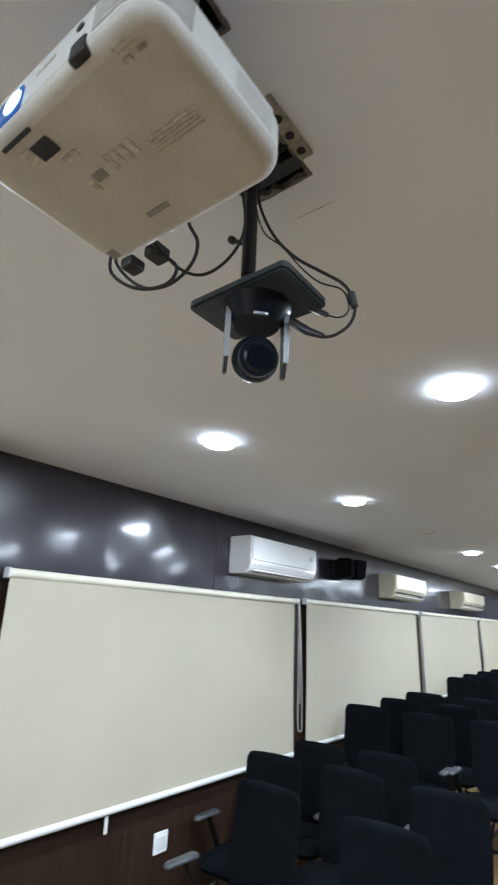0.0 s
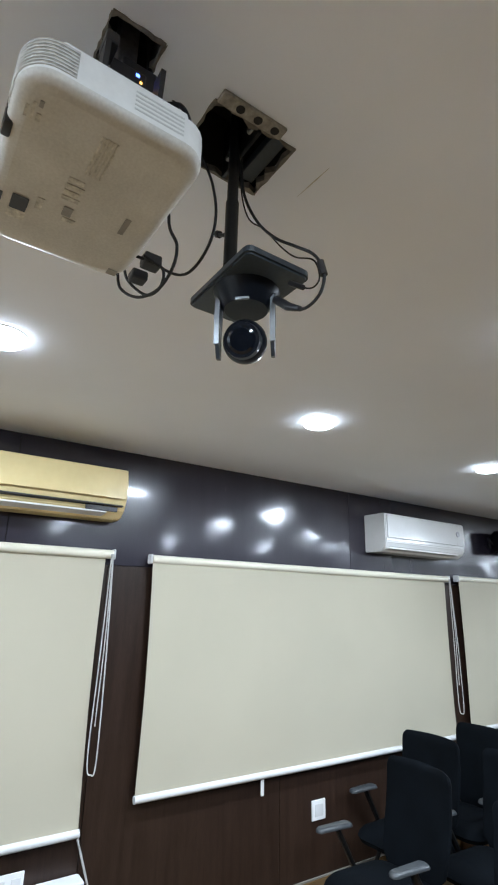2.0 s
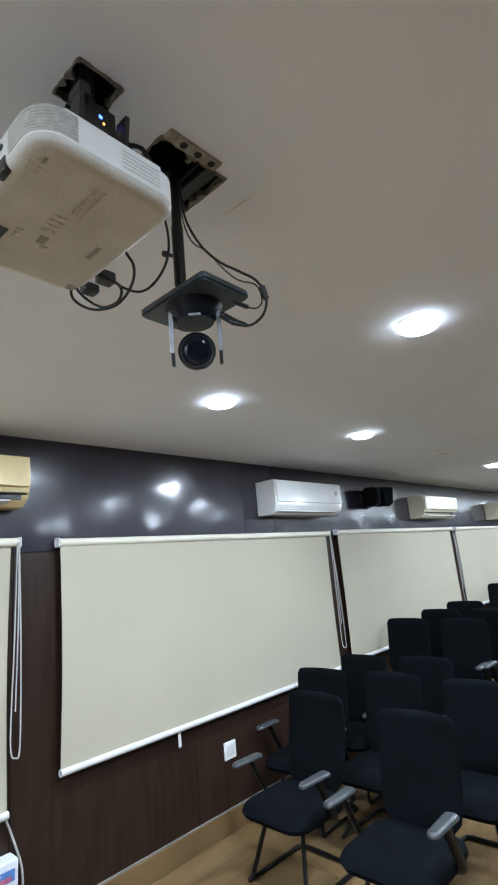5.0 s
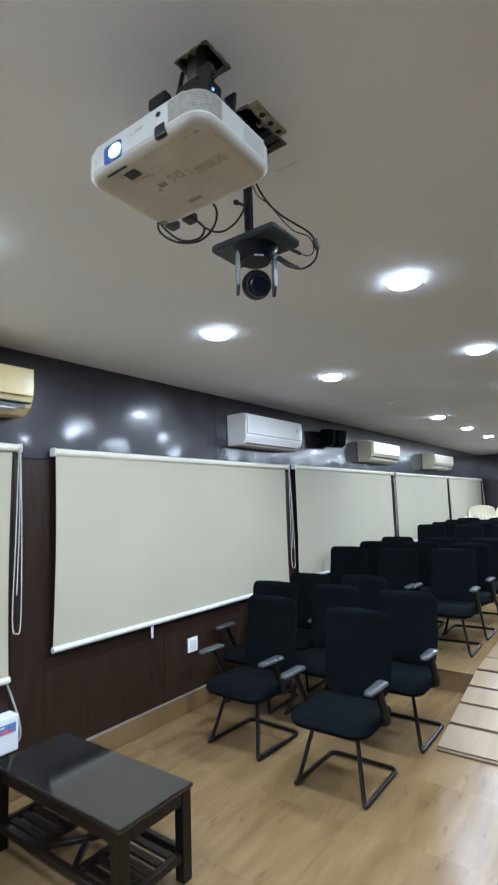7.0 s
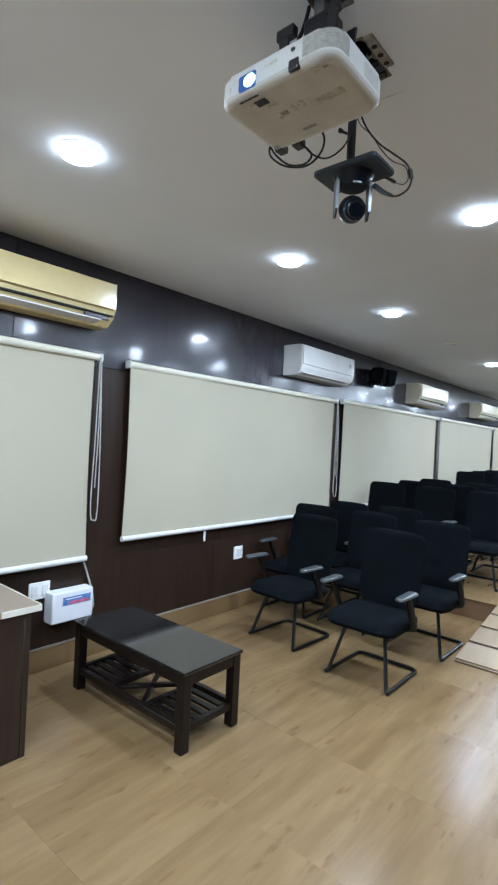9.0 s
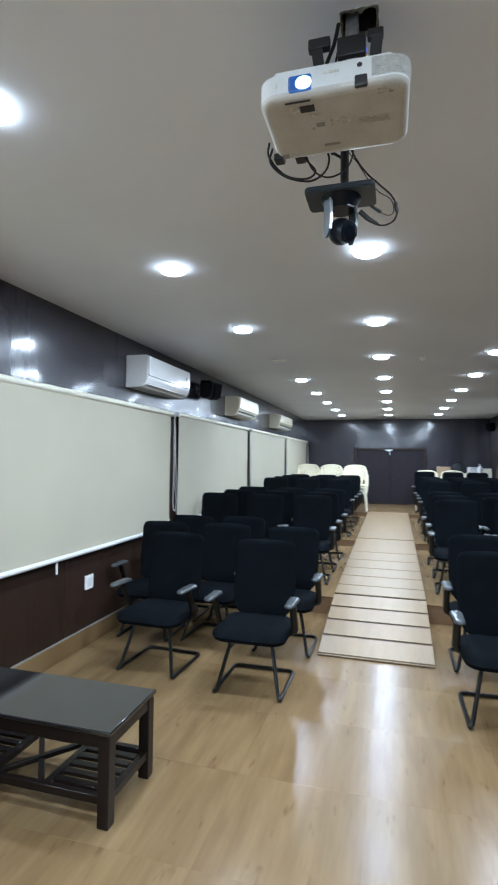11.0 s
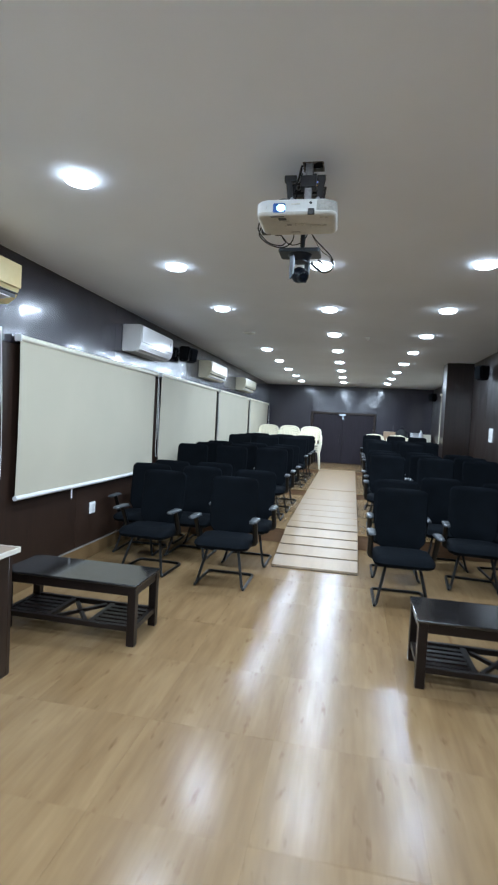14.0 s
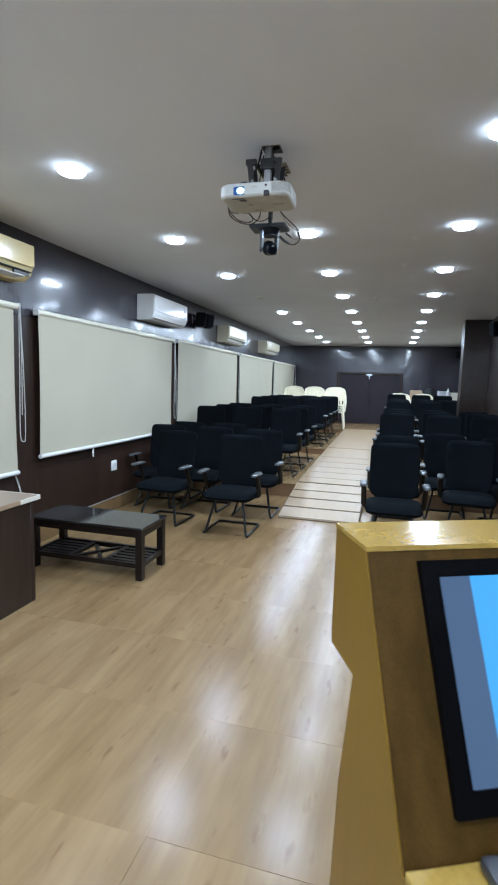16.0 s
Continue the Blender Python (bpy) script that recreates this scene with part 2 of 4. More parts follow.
def rod(bm, a, b, r, seg=12, r2=None):
    a, b = Vector(a), Vector(b)
    d = b - a
    m = Matrix.Translation((a + b) / 2) @ d.to_track_quat("Z", "Y").to_matrix().to_4x4()
    bmesh.ops.create_cone(bm, cap_ends=True, segments=seg, radius1=r, radius2=r if r2 is None else r2, depth=d.length, matrix=m)
    return bm


def smooth_path(pts, corner=0.04, n=5):
    """A polyline with its corners rounded."""
    pts = [Vector(p) for p in pts]
    out = [pts[0]]
    for a, b, c in zip(pts, pts[1:], pts[2:]):
        k = min(corner, (b - a).length * 0.45, (c - b).length * 0.45)
        p, q = b + (a - b).normalized() * k, b + (c - b).normalized() * k
        for i in range(n + 1):
            s = i / n
            out.append(p * (1 - s) ** 2 + b * 2 * s * (1 - s) + q * s * s)
    return out + [pts[-1]]


def spline(pts, n=8):
    """Points along a smooth curve through pts."""
    p = [Vector(q) for q in pts]
    p = [p[0] * 2 - p[1]] + p + [p[-1] * 2 - p[-2]]
    out = []
    for i in range(1, len(p) - 2):
        for k in range(n):
            s = k / n
            a, b, c, d = p[i - 1:i + 3]
            out.append(0.5 * ((2 * b) + (c - a) * s + (2 * a - 5 * b + 4 * c - d) * s * s + (3 * b - a - 3 * c + d) * s ** 3))
    return out + [p[-2]]


def tube(bm, pts, r, seg=8, flat=1.0):
    """A round tube along pts."""
    pts = [Vector(p) for p in pts]
    rings, ref = [], None
    for i, p in enumerate(pts):
        d = (pts[min(i + 1, len(pts) - 1)] - pts[max(i - 1, 0)]).normalized()
        if ref is None:
            ref = d.orthogonal().normalized()
        ref = (ref - d * ref.dot(d)).normalized()
        side = d.cross(ref)
        rings.append([bm.verts.new(p + (ref * math.cos(2 * math.pi * k / seg) + side * math.sin(2 * math.pi * k / seg) * flat) * r) for k in range(seg)])
    for a, b in zip(rings, rings[1:]):
        for k in range(seg):
            bm.faces.new((a[k], a[(k + 1) % seg], b[(k + 1) % seg], b[k]))
    bm.faces.new(rings[0][::-1])
    bm.faces.new(rings[-1])
    return bm


def prism(bm, outline, to3, depth):
    """An outline of (a, b) pairs, placed by to3(a, b, d) at d = 0 and d = depth."""
    n = len(outline)
    lo = [bm.verts.new(to3(a, b, 0)) for a, b in outline]
    hi = [bm.verts.new(to3(a, b, depth)) for a, b in outline]
    bm.faces.new(lo[::-1])
    bm.faces.new(hi)
    for k in range(n):
        bm.faces.new((lo[k], lo[(k + 1) % n], hi[(k + 1) % n], hi[k]))
    return bm


def rounded(x0, x1, y0, y1, r, n=5):
    """The outline of a rectangle with rounded corners."""
    out = []
    for cx, cy, a0 in ((x1 - r, y1 - r, 0), (x0 + r, y1 - r, 90), (x0 + r, y0 + r, 180), (x1 - r, y0 + r, 270)):
        for k in range(n + 1):
            a = radians(a0 + 90 * k / n)
            out.append((cx + r * math.cos(a), cy + r * math.sin(a)))
    return out


def finish(bm, shade=True):
    bmesh.ops.recalc_face_normals(bm, faces=bm.faces)
    me = bpy.data.meshes.new("mesh")
    bm.to_mesh(me)
    bm.free()
    if shade:
        bm2 = bmesh.new()
        bm2.from_mesh(me)
        for f in bm2.faces:
            near = [g.calc_area() for e in f.edges for g in e.link_faces if g is not f]
            f.smooth = not near or f.calc_area() < 4 * sum(near) / len(near)
        for e in bm2.edges:
            if len(e.link_faces) == 2 and e.calc_face_angle(0) > radians(38):
                e.smooth = False
        bm2.to_mesh(me)
        bm2.free()
    return me


def part(name, bm, material, parent=None, label="", shade=True):
    me = finish(bm, shade)
    me.materials.append(material)
    ob = new(name, me)
    if parent:
        ob.parent = parent
    if label:
        ob["label"] = label
    return ob


def thing(name, m, label, category, group="", kind=""):
    ob = new(name)
    ob.empty_display_size = 0.1
    ob.matrix_basis = m
    return tagged(ob, label, category, group, kind)


def B():
    return bmesh.new()


def piece(name, mesh, parent, m):
    ob = new(name, mesh)
    ob.parent = parent
    ob.matrix_basis = m
    return ob


# ---------------------------------------------------------------- the large structure
XL, XR, XR2, YF, YB = -2.6, 1.85, 2.1, -4.3, 13.2
STEP1, STEP2, STEP3 = 4.08, 7.15, 10.7
Z1, Z2, Z3 = 0.17, 0.26, 0.34
AISLE0, AISLE1 = -0.805, 0.05

floor = tagged(part("floor", box(B(), XL - 0.3, XR2 + 0.3, YF - 0.2, YB + 0.3, -0.12, -0.002), M_FLOOR),
               "pale oak wood-look tiled floor, glossy with lamp reflections", "floor", kind="structure")

# ceiling with two rough openings above the mounts
HOLES = ((-0.372, -0.282, 0.247, 0.335), (-0.462, -0.318, 0.446, 0.628))
bm = B()
ys = sorted({YF - 0.2, YB + 0.2, *[h[2] for h in HOLES], *[h[3] for h in HOLES]})
for y0, y1 in zip(ys, ys[1:]):
    xs = [XL - 0.2]
    for h in HOLES:
        if h[2] <= y0 and y1 <= h[3]:
            xs += [h[0], h[1]]
    xs.append(XR2 + 0.2)
    for x0, x1 in zip(xs[::2], xs[1::2]):
        box(bm, x0, x1, y0, y1, CEIL, CEIL + 0.014)
box(bm, XL - 0.2, XR2 + 0.2, YF - 0.2, YB + 0.2, CEIL + 0.30, CEIL + 0.4)
tagged(part("ceiling", bm, M_CEILING, shade=False), "plain white painted plasterboard ceiling with two rough cut openings", "ceiling", kind="structure")

wall_left = tagged(part("wall_left", box(B(), XL - 0.2, XL - 0.02, YF, YB, -0.1, CEIL + 0.3), M_WALL_BACKING),
                   "wall clad in dark walnut laminate panels, glossy above the blinds", "wall", kind="structure")
wall_right = tagged(part("wall_right", box(B(), XR + 0.02, XR + 0.45, YF, 7.125, -0.1, CEIL + 0.3), M_WALL_BACKING),
                    "wall clad in dark glossy walnut laminate panels", "wall", kind="structure")
wall_right_far = tagged(part("wall_right_far", box(B(), XR2 + 0.02, XR2 + 0.2, 7.50, YB, -0.1, CEIL + 0.3), M_WALL_BACKING),
                        "dark panelled wall beyond the pillar", "wall", kind="structure")
pillar = tagged(part("pillar", box(B(), 1.437, XR + 0.3, 7.13, 7.495, -0.1, CEIL + 0.2), M_PANEL_LOW),
                "square pillar clad in dark walnut laminate", "pillar", kind="structure")
bm = B()
box(bm, XL - 0.2, -1.30, YB + 0.02, YB + 0.2, -0.1, CEIL + 0.3)
box(bm, 0.58, XR2 + 0.2, YB + 0.02, YB + 0.2, -0.1, CEIL + 0.3)
box(bm, -1.30, 0.58, YB + 0.02, YB + 0.2, 1.84, CEIL + 0.3)
box(bm, -1.30, 0.58, YB + 0.14, YB + 0.2, -0.1, 1.84)
wall_back = tagged(part("wall_back", bm, M_WALL_BACKING, shade=False), "back wall clad in dark laminate round a double door", "wall", kind="structure")
tagged(part("wall_front", box(B(), XL - 0.2, XR2 + 0.2, YF - 0.2, YF, -0.1, CEIL + 0.3), M_PLAIN), "plain pale painted front wall", "wall", kind="structure")


def panel_mesh(length, height, material, depth=0.018):
    me = finish(box(B(), 0, depth, 0.0015, length - 0.0015, 0.0015, height - 0.0015, 0.0015, 1), False)
    me.materials.append(material)
    return me


SEAM = 1.93
up = panel_mesh(2.44, CEIL - SEAM, M_PANEL_UP)
low = panel_mesh(1.22, SEAM, M_PANEL_LOW)
for k in range(8):
    y = YF + 2.44 * k
    if y < YB:
        if y + 2.44 > YB:
            piece("panel", panel_mesh(YB - y, CEIL - SEAM, M_PANEL_UP), wall_left, pose(XL - 0.019, y, SEAM))
        else:
            piece("panel", up, wall_left, pose(XL - 0.019, y, SEAM))
for k in range(15):
    y = YF + 0.55 + 1.22 * (k - 1)
    if y + 1.22 < YB + 1.3:
        piece("panel", low, wall_left, pose(XL - 0.019, y, 0))
for k in range(12):
    y1 = YF + 0.95 * (k + 1)
    piece("panel", panel_mesh(0.95, CEIL, M_PANEL_BROWN), wall_right, pose(XR + 0.019, y1, 0, 0, 0, 180))
for k in range(4):
    y1 = 7.51 + 1.42 * (k + 1)
    piece("panel", panel_mesh(1.42, CEIL, M_PANEL_BROWN), wall_right_far, pose(XR2 + 0.019, y1, 0, 0, 0, 180))
part("panel", box(B(), 1.433, XR + 0.3, 7.126, 7.499, 0.0, CEIL - 0.001, 0.002, 1), M_PANEL_BROWN, pillar, "polished dark brown laminate cladding")
for x0, x1, z0, z1 in ((XL, -1.30, 0.3, CEIL), (0.58, 1.35, 0.3, CEIL), (1.35, XR2, 0.3, CEIL), (-1.30, 0.58, 1.84, CEIL)):
    piece("panel", panel_mesh(x1 - x0, z1 - z0, M_PANEL_UP if z1 > 2 else M_PANEL_LOW), wall_back, pose(x0, YB + 0.019, z0, 0, 0, -90))

# skirting in the floor's own finish
for name, x0, x1, y0, y1, z0, z1 in (("baseboard", XL, XL + 0.014, YF, STEP1 - 0.002, 0.0, 0.135), ("baseboard", XR - 0.014, XR, YF, STEP1 - 0.002, 0.0, 0.135)):
    tagged(part(name, box(B(), x0, x1, y0, y1, z0, z1, 0.003, 1), M_FLOOR), "pale wood-look skirting along the wall", "skirting", kind="structure")
    tagged(part("trim", box(B(), x0, x1 - 0.004, y0, y1, z1 + 0.001, z1 + 0.010), M_SEALANT), "thin grey sealant line above the skirting", "trim", kind="structure")


# stepped platforms
def platform(name, y0, y1, z0, z1, label):
    top = tagged(part(name, box(B(), XL, XR2, y0 + 0.012, y1, -0.01, z1 - 0.012), M_RISER), label, "platform", kind="structure")
    part("riser_board", box(B(), XL + 0.002, AISLE0 - 0.003, y0, y0 + 0.012, z0, z1 - 0.012), M_RISER, top)
    part("riser_board", box(B(), AISLE1 + 0.003, XR2 - 0.002, y0, y0 + 0.012, z0, z1 - 0.012), M_RISER, top)
    w = 0.6
    plank = finish(box(B(), 0.0004, w - 0.0004, 0.0004, w - 0.0004, -0.012, 0, 0.0008, 1), False)
    plank.materials.append(M_FLOOR)
    nx = 8
    ny = int((y1 - y0) / w + 0.999)
    for i in range(nx):
        for j in range(ny):
            d = min(w, y1 - (y0 - 0.008 + w * j))
            o = piece("tile", plank, top, pose(-2.602 + w * i, y0 - 0.008 + w * j, z1))
            o.scale = (1 if i < nx - 1 else (XR2 + 2.602 - w * i) / w, d / w, 1)
    return top


platform("platform_low", STEP1, STEP2, 0.0, Z1, "low seating platform with wood-look top and brown riser")
platform("platform_middle", STEP2, STEP3, Z1, Z2, "second seating platform with wood-look top and brown riser")
platform("platform_high", STEP3, YB + 0.1, Z2, Z3, "rear platform level with the door, wood-look top")


# ramps up the aisle: boards with dark recessed joints between them
def ramp(y0, z0, y1, z1, joints, label, gap):
    low = max(z0 - 0.02, -0.003)
    prof = [(y0 + 0.004, low), (y0 + 0.004, z0 + 0.004), (y1, z1), (y1, low)]
    r = tagged(part("ramp", prism(B(), prof, lambda a, b, d: Vector((AISLE0 + 0.006 + d, a, b)), AISLE1 - AISLE0 - 0.012), M_STRIP, shade=False), label, "ramp", kind="structure")
    s = (z1 - z0 - 0.004) / (y1 - y0)
    ends = [y0, *joints, y1]
    for a, b in zip(ends, ends[1:]):
        length = (b - a - gap) / math.cos(math.atan(s))
        part("board", box(B(), AISLE0, AISLE1, 0.0, length, 0.0, 0.008, 0.0015, 1,
                          m=Matrix.Translation((0, a + gap / 2, z0 + 0.0045 + s * (a + gap / 2 - y0))) @ Matrix.Rotation(math.atan(s), 4, "X")), M_RAMP, r)
    for x in (AISLE0 + 0.001, AISLE1 - 0.001):
        pr = [(y0 + 0.02, max(z0 - 0.01, 0.0)), (y0 + 0.02, z0 + 0.003), (y1 - 0.004, z1 - 0.004), (y1 - 0.004, max(z0 - 0.01, 0.0))]
        part("side_board", prism(B(), pr, lambda a, b, d: Vector((x - 0.004 + d, a, b)), 0.008), M_RISER, r)
    return r


ramp(2.985, 0.0, 4.16, 0.178, (3.005, 3.31, 3.60, 3.87), "wood-look ramp of pale boards with dark joints up to the platform", 0.031)
ramp(4.17, 0.178, 7.3, 0.268, (4.50, 4.90, 5.30, 5.75, 6.25), "gently sloping wood-look aisle of boards with dark joints", 0.016)
ramp(7.31, 0.268, 10.9, 0.345, (), "upper sloping wood-look aisle", 0.006)

# ---------------------------------------------------------------- door in the back wall
door = thing("door_1", pose(-0.36, YB + 0.06, Z3), "closed dark double door in the back wall", "door", kind="structure")
for x0, x1 in ((-0.87, -0.003), (0.003, 0.87)):
    leaf = part("door_leaf", box(B(), x0, x1, 0, 0.04, 0.005, 1.44, 0.003, 1), M_DOOR, door)
    hx = -0.08 if x1 < 0.1 else 0.08
    part("handle", rod(rod(rod(B(), (hx, -0.05, 0.62), (hx, -0.05, 0.86), 0.009), (hx, 0, 0.64), (hx, -0.05, 0.64), 0.007), (hx, 0, 0.84), (hx, -0.05, 0.84), 0.007), M_DARK, leaf)
bm = B()
box(bm, -0.93, -0.872, -0.05, 0.06, 0, 1.5, 0.003, 1)
box(bm, 0.872, 0.93, -0.05, 0.06, 0, 1.5, 0.003, 1)
box(bm, -0.871, 0.871, -0.05, 0.06, 1.445, 1.5, 0.003, 1)
part("door_frame", bm, M_PANEL_LOW, door)
part("door_closer", box(box(B(), -0.11, 0.07, -0.075, -0.051, 1.41, 1.455, 0.005), -0.015, 0.01, -0.085, -0.06, 1.30, 1.41, 0.003), M_SILVER, door, "silver door closer")


# ---------------------------------------------------------------- lights
def downlight(x, y, lit):
    d = thing("downlight", pose(x, y, CEIL), "round recessed ceiling downlight, " + ("lit white" if lit else "switched off"), "ceiling light", "ceiling downlights")
    bm = B()
    n = 28
    prof = [(0.0760, -0.001), (0.077, -0.004), (0.081, -0.004), (0.083, -0.001)]
    rings = [[bm.verts.new((r * math.cos(2 * math.pi * k / n), r * math.sin(2 * math.pi * k / n), z)) for k in range(n)] for r, z in prof]
    for a, b in zip(rings, rings[1:]):
        for k in range(n):
            bm.faces.new((a[k], a[(k + 1) % n], b[(k + 1) % n], b[k]))
    part("trim_ring", bm, M_WHITE_PLASTIC, d)
    bm = B()
    # lit diffusers bulge beyond their flat form to imitate glare and halo
    depth = 0.030 if lit else 0.012
    prof = [(0.0755, -0.0005), (0.0755, -depth * 0.40), (0.073, -depth * 0.66), (0.065, -depth * 0.86), (0.048, -depth * 0.96), (0.025, -depth)]
    rings = [[bm.verts.new((q * math.cos(2 * math.pi * k / n), q * math.sin(2 * math.pi * k / n), z)) for k in range(n)] for q, z in prof]
    for a, b in zip(rings, rings[1:]):
        for k in range(n):
            bm.faces.new((a[k], a[(k + 1) % n], b[(k + 1) % n], b[k]))
    bm.faces.new(rings[-1])
    part("diffuser", bm, M_LAMP if lit else M_WHITE_PLASTIC, d)
    if lit:
        la = bpy.data.lights.new("downlight_lamp", "AREA")
        la.shape, la.size, la.energy, la.color = "DISK", 0.140, LAMP_WATTS, LAMP_COLOUR
        ob = new("downlight_lamp", la)
        ob.matrix_basis = pose(x, y, CEIL - 0.032)


for i, x in enumerate(LIGHT_X):
    for k, y in enumerate(LIGHT_Y):
        if i == 1 and abs(y - 0.295) < 0.1:
            continue
        downlight(x, y, not (i == 0 and abs(y - 4.57) < 0.1))

det = thing("smoke_detector", pose(0.045, 4.75, CEIL), "small white round smoke detector on the ceiling", "smoke detector")
part("base", rod(B(), (0, 0, -0.001), (0, 0, -0.012), 0.035, 20), M_WHITE_PLASTIC, det)
part("sensor_head", rod(B(), (0, 0, -0.012), (0, 0, -0.04), 0.027, 20, 0.012), M_WHITE_PLASTIC, det)


# ---------------------------------------------------------------- blinds
def blind(y0, y1, z0, z1, cord_len, tab=0.42, x=-2.558, flip=1, tube_shows=True, cord=True):
    b = thing("roller_blind", pose(x, y0, z0, 0, 0, 0), "lowered cream roller blind with a white bottom bar", "roller blind", "wall blinds")
    w, h = y1 - y0, z1 - z0
    bm = B()
    nx, nz = 24, 12
    rnd = random.Random(int(y0 * 100))
    ph = rnd.random() * 6
    for side in (0, 1):
        g = [[bm.verts.new(((0.004 * math.sin(ph + 5 * i / nx + 1.3 * j / nz) + 0.0015 * side + 0.010 * (j / nz) ** 3 * math.sin(3.1 * i / nx + ph)) * flip,
                            w * i / nx + (0.012 * math.sin(math.pi * j / nz) * (1 if i == 0 else -1 if i == nx else 0)), h * j / nz)) for i in range(nx + 1)] for j in range(nz + 1)]
        for j in range(nz):
            for i in range(nx):
                bm.faces.new((g[j][i], g[j][i + 1], g[j + 1][i + 1], g[j + 1][i]))
    part("fabric", bm, M_BLIND, b)
    part("bottom_bar", tube(B(), [(0.006 * flip, -0.004, 0.008), (0.006 * flip, w * 0.5, 0.005), (0.006 * flip, w + 0.004, 0.008)], 0.019, 10), M_BLIND_BAR, b, "white bottom bar")
    rb = B()
    rod(rb, (0.004 * flip, -0.005, h), (0.004 * flip, w + 0.035, h), 0.024, 16)
    part("roller_tube", rb, M_CREAM_PLASTIC, b)
    for yy in (-0.02, w + 0.034):
        part("end_bracket", box(B(), -0.03, 0.03, yy, yy + 0.014, h - 0.028, h + 0.028, 0.008), M_BLIND_BAR, b)
    if tab:
        part("pull_tab", box(B(), 0.004, 0.008, w * tab - 0.012, w * tab + 0.012, -0.10, -0.012, 0.002, 1), M_BLIND_BAR, b)
    if cord:
        yy = w + 0.022
        L = cord_len
        pts = spline([(0.03, yy, h), (0.036, yy - 0.012, h - L * 0.5), (0.04, yy - 0.025, h - L * 0.93), (0.05, yy - 0.004, h - L), (0.055, yy + 0.016, h - L * 0.94),
                      (0.05, yy + 0.016, h - L * 0.5), (0.034, yy + 0.008, h)], 8)
        part("pull_cord", tube(B(), pts, 0.0036, 6), M_CORD, b, "grey-white looped pull cord")
        part("pull_cord", tube(B(), spline([(0.036, yy + 0.004, h), (0.044, yy + 0.004, h - L * 0.4), (0.046, yy - 0.006, h - L * 0.8)], 6), 0.0034, 6), M_CORD, b)
    return b


blind(-1.75, 1.098, 0.664, 1.985, 1.06, 0.0)
blind(1.376, 4.092, 0.757, 1.975, 1.04, 0.297)
blind(4.275, 7.10, 0.78, 1.985, 1.0)
blind(7.285, 10.08, 0.90, 1.985, 1.0)
blind(10.24, 12.93, 0.95, 1.985, 0.9)
rb = blind(8.7, 11.55, 1.0, 2.36, 0.6, 0.0, x=XR2 - 0.04, flip=-1, cord=False)
rb["label"] = "pale roller blind on the wall beyond the pillar"


# ---------------------------------------------------------------- air conditioners
def air_conditioner(y0, y1, z0, z1, shell, label, old):
    a = thing("air_conditioner", pose(XL, y0, z0), label, "air conditioner", "split air conditioners")
    w, h, d = y1 - y0, z1 - z0, 0.22
    if old:
        prof = [(0.002, 0.0), (0.13, 0.0), (0.19, 0.045), (0.212, 0.10), (d, 0.18), (0.205, h - 0.03), (0.18, h), (0.002, h)]
    else:
        prof = [(0.002, 0.0), (0.15, 0.0), (0.20, 0.035), (d, 0.075), (d, h - 0.012), (d - 0.012, h), (0.002, h)]
    body = prism(B(), prof, lambda p, q, e: Vector((p, e, q)), w)
    bmesh.ops.bevel(body, geom=body.edges[:], offset=0.006, segments=2, affect="EDGES")
    part("body", body, shell, a)
    part("front_panel", box(B(), d + 0.001, d + 0.012, 0.012, w - 0.012, 0.10, h - 0.014, 0.005), shell, a)
    part("air_outlet", box(B(), 0.10, 0.20, 0.05, w - 0.12, -0.006, 0.03, 0.004, m=Matrix.Translation((0.012, 0, 0.006)) @ Matrix.Rotation(-0.3, 4, "Y")), M_VENT, a, "dark air outlet slot")
    part("louvre", box(B(), 0.135, 0.225, 0.04, w - 0.11, -0.004, 0.006, 0.003, m=Matrix.Translation((0.0, 0, -0.004)) @ Matrix.Rotation(-0.12, 4, "Y")), M_BLIND_BAR if old else shell, a, "pale louvre" if old else "")
    if old:
        part("lower_strip", box(B(), 0.175, 0.222, 0.02, w - 0.02, 0.060, 0.068, 0.002, 1), M_VENT, a)
        part("control_window", box(B(), 0.2, 0.216, w - 0.22, w - 0.05, 0.03, 0.055, 0.003), M_DARK, a)
    else:
        part("round_badge", rod(B(), (d + 0.012, w - 0.10, h * 0.68), (d + 0.015, w - 0.10, h * 0.68), 0.024, 20), M_GREY_METAL, a)
        part("badge_sticker", rod(B(), (d + 0.012, w - 0.10, h * 0.42), (d + 0.014, w - 0.10, h * 0.42), 0.014, 16), M_BLIND_BAR, a)
    return a


air_conditioner(0.0, 1.125, 2.165, 2.44, M_AC_YELLOW, "yellowed split air conditioner high on the dark wall", True)
air_conditioner(3.18, 4.165, 2.14, 2.43, M_AC_WHITE, "white split air conditioner high on the dark wall", False)
air_conditioner(6.02, 7.05, 2.12, 2.40, M_AC_CREAM, "cream split air conditioner high on the dark wall", True)
air_conditioner(8.75, 9.95, 2.11, 2.38, M_AC_CREAM, "cream split air conditioner high on the dark wall", True)


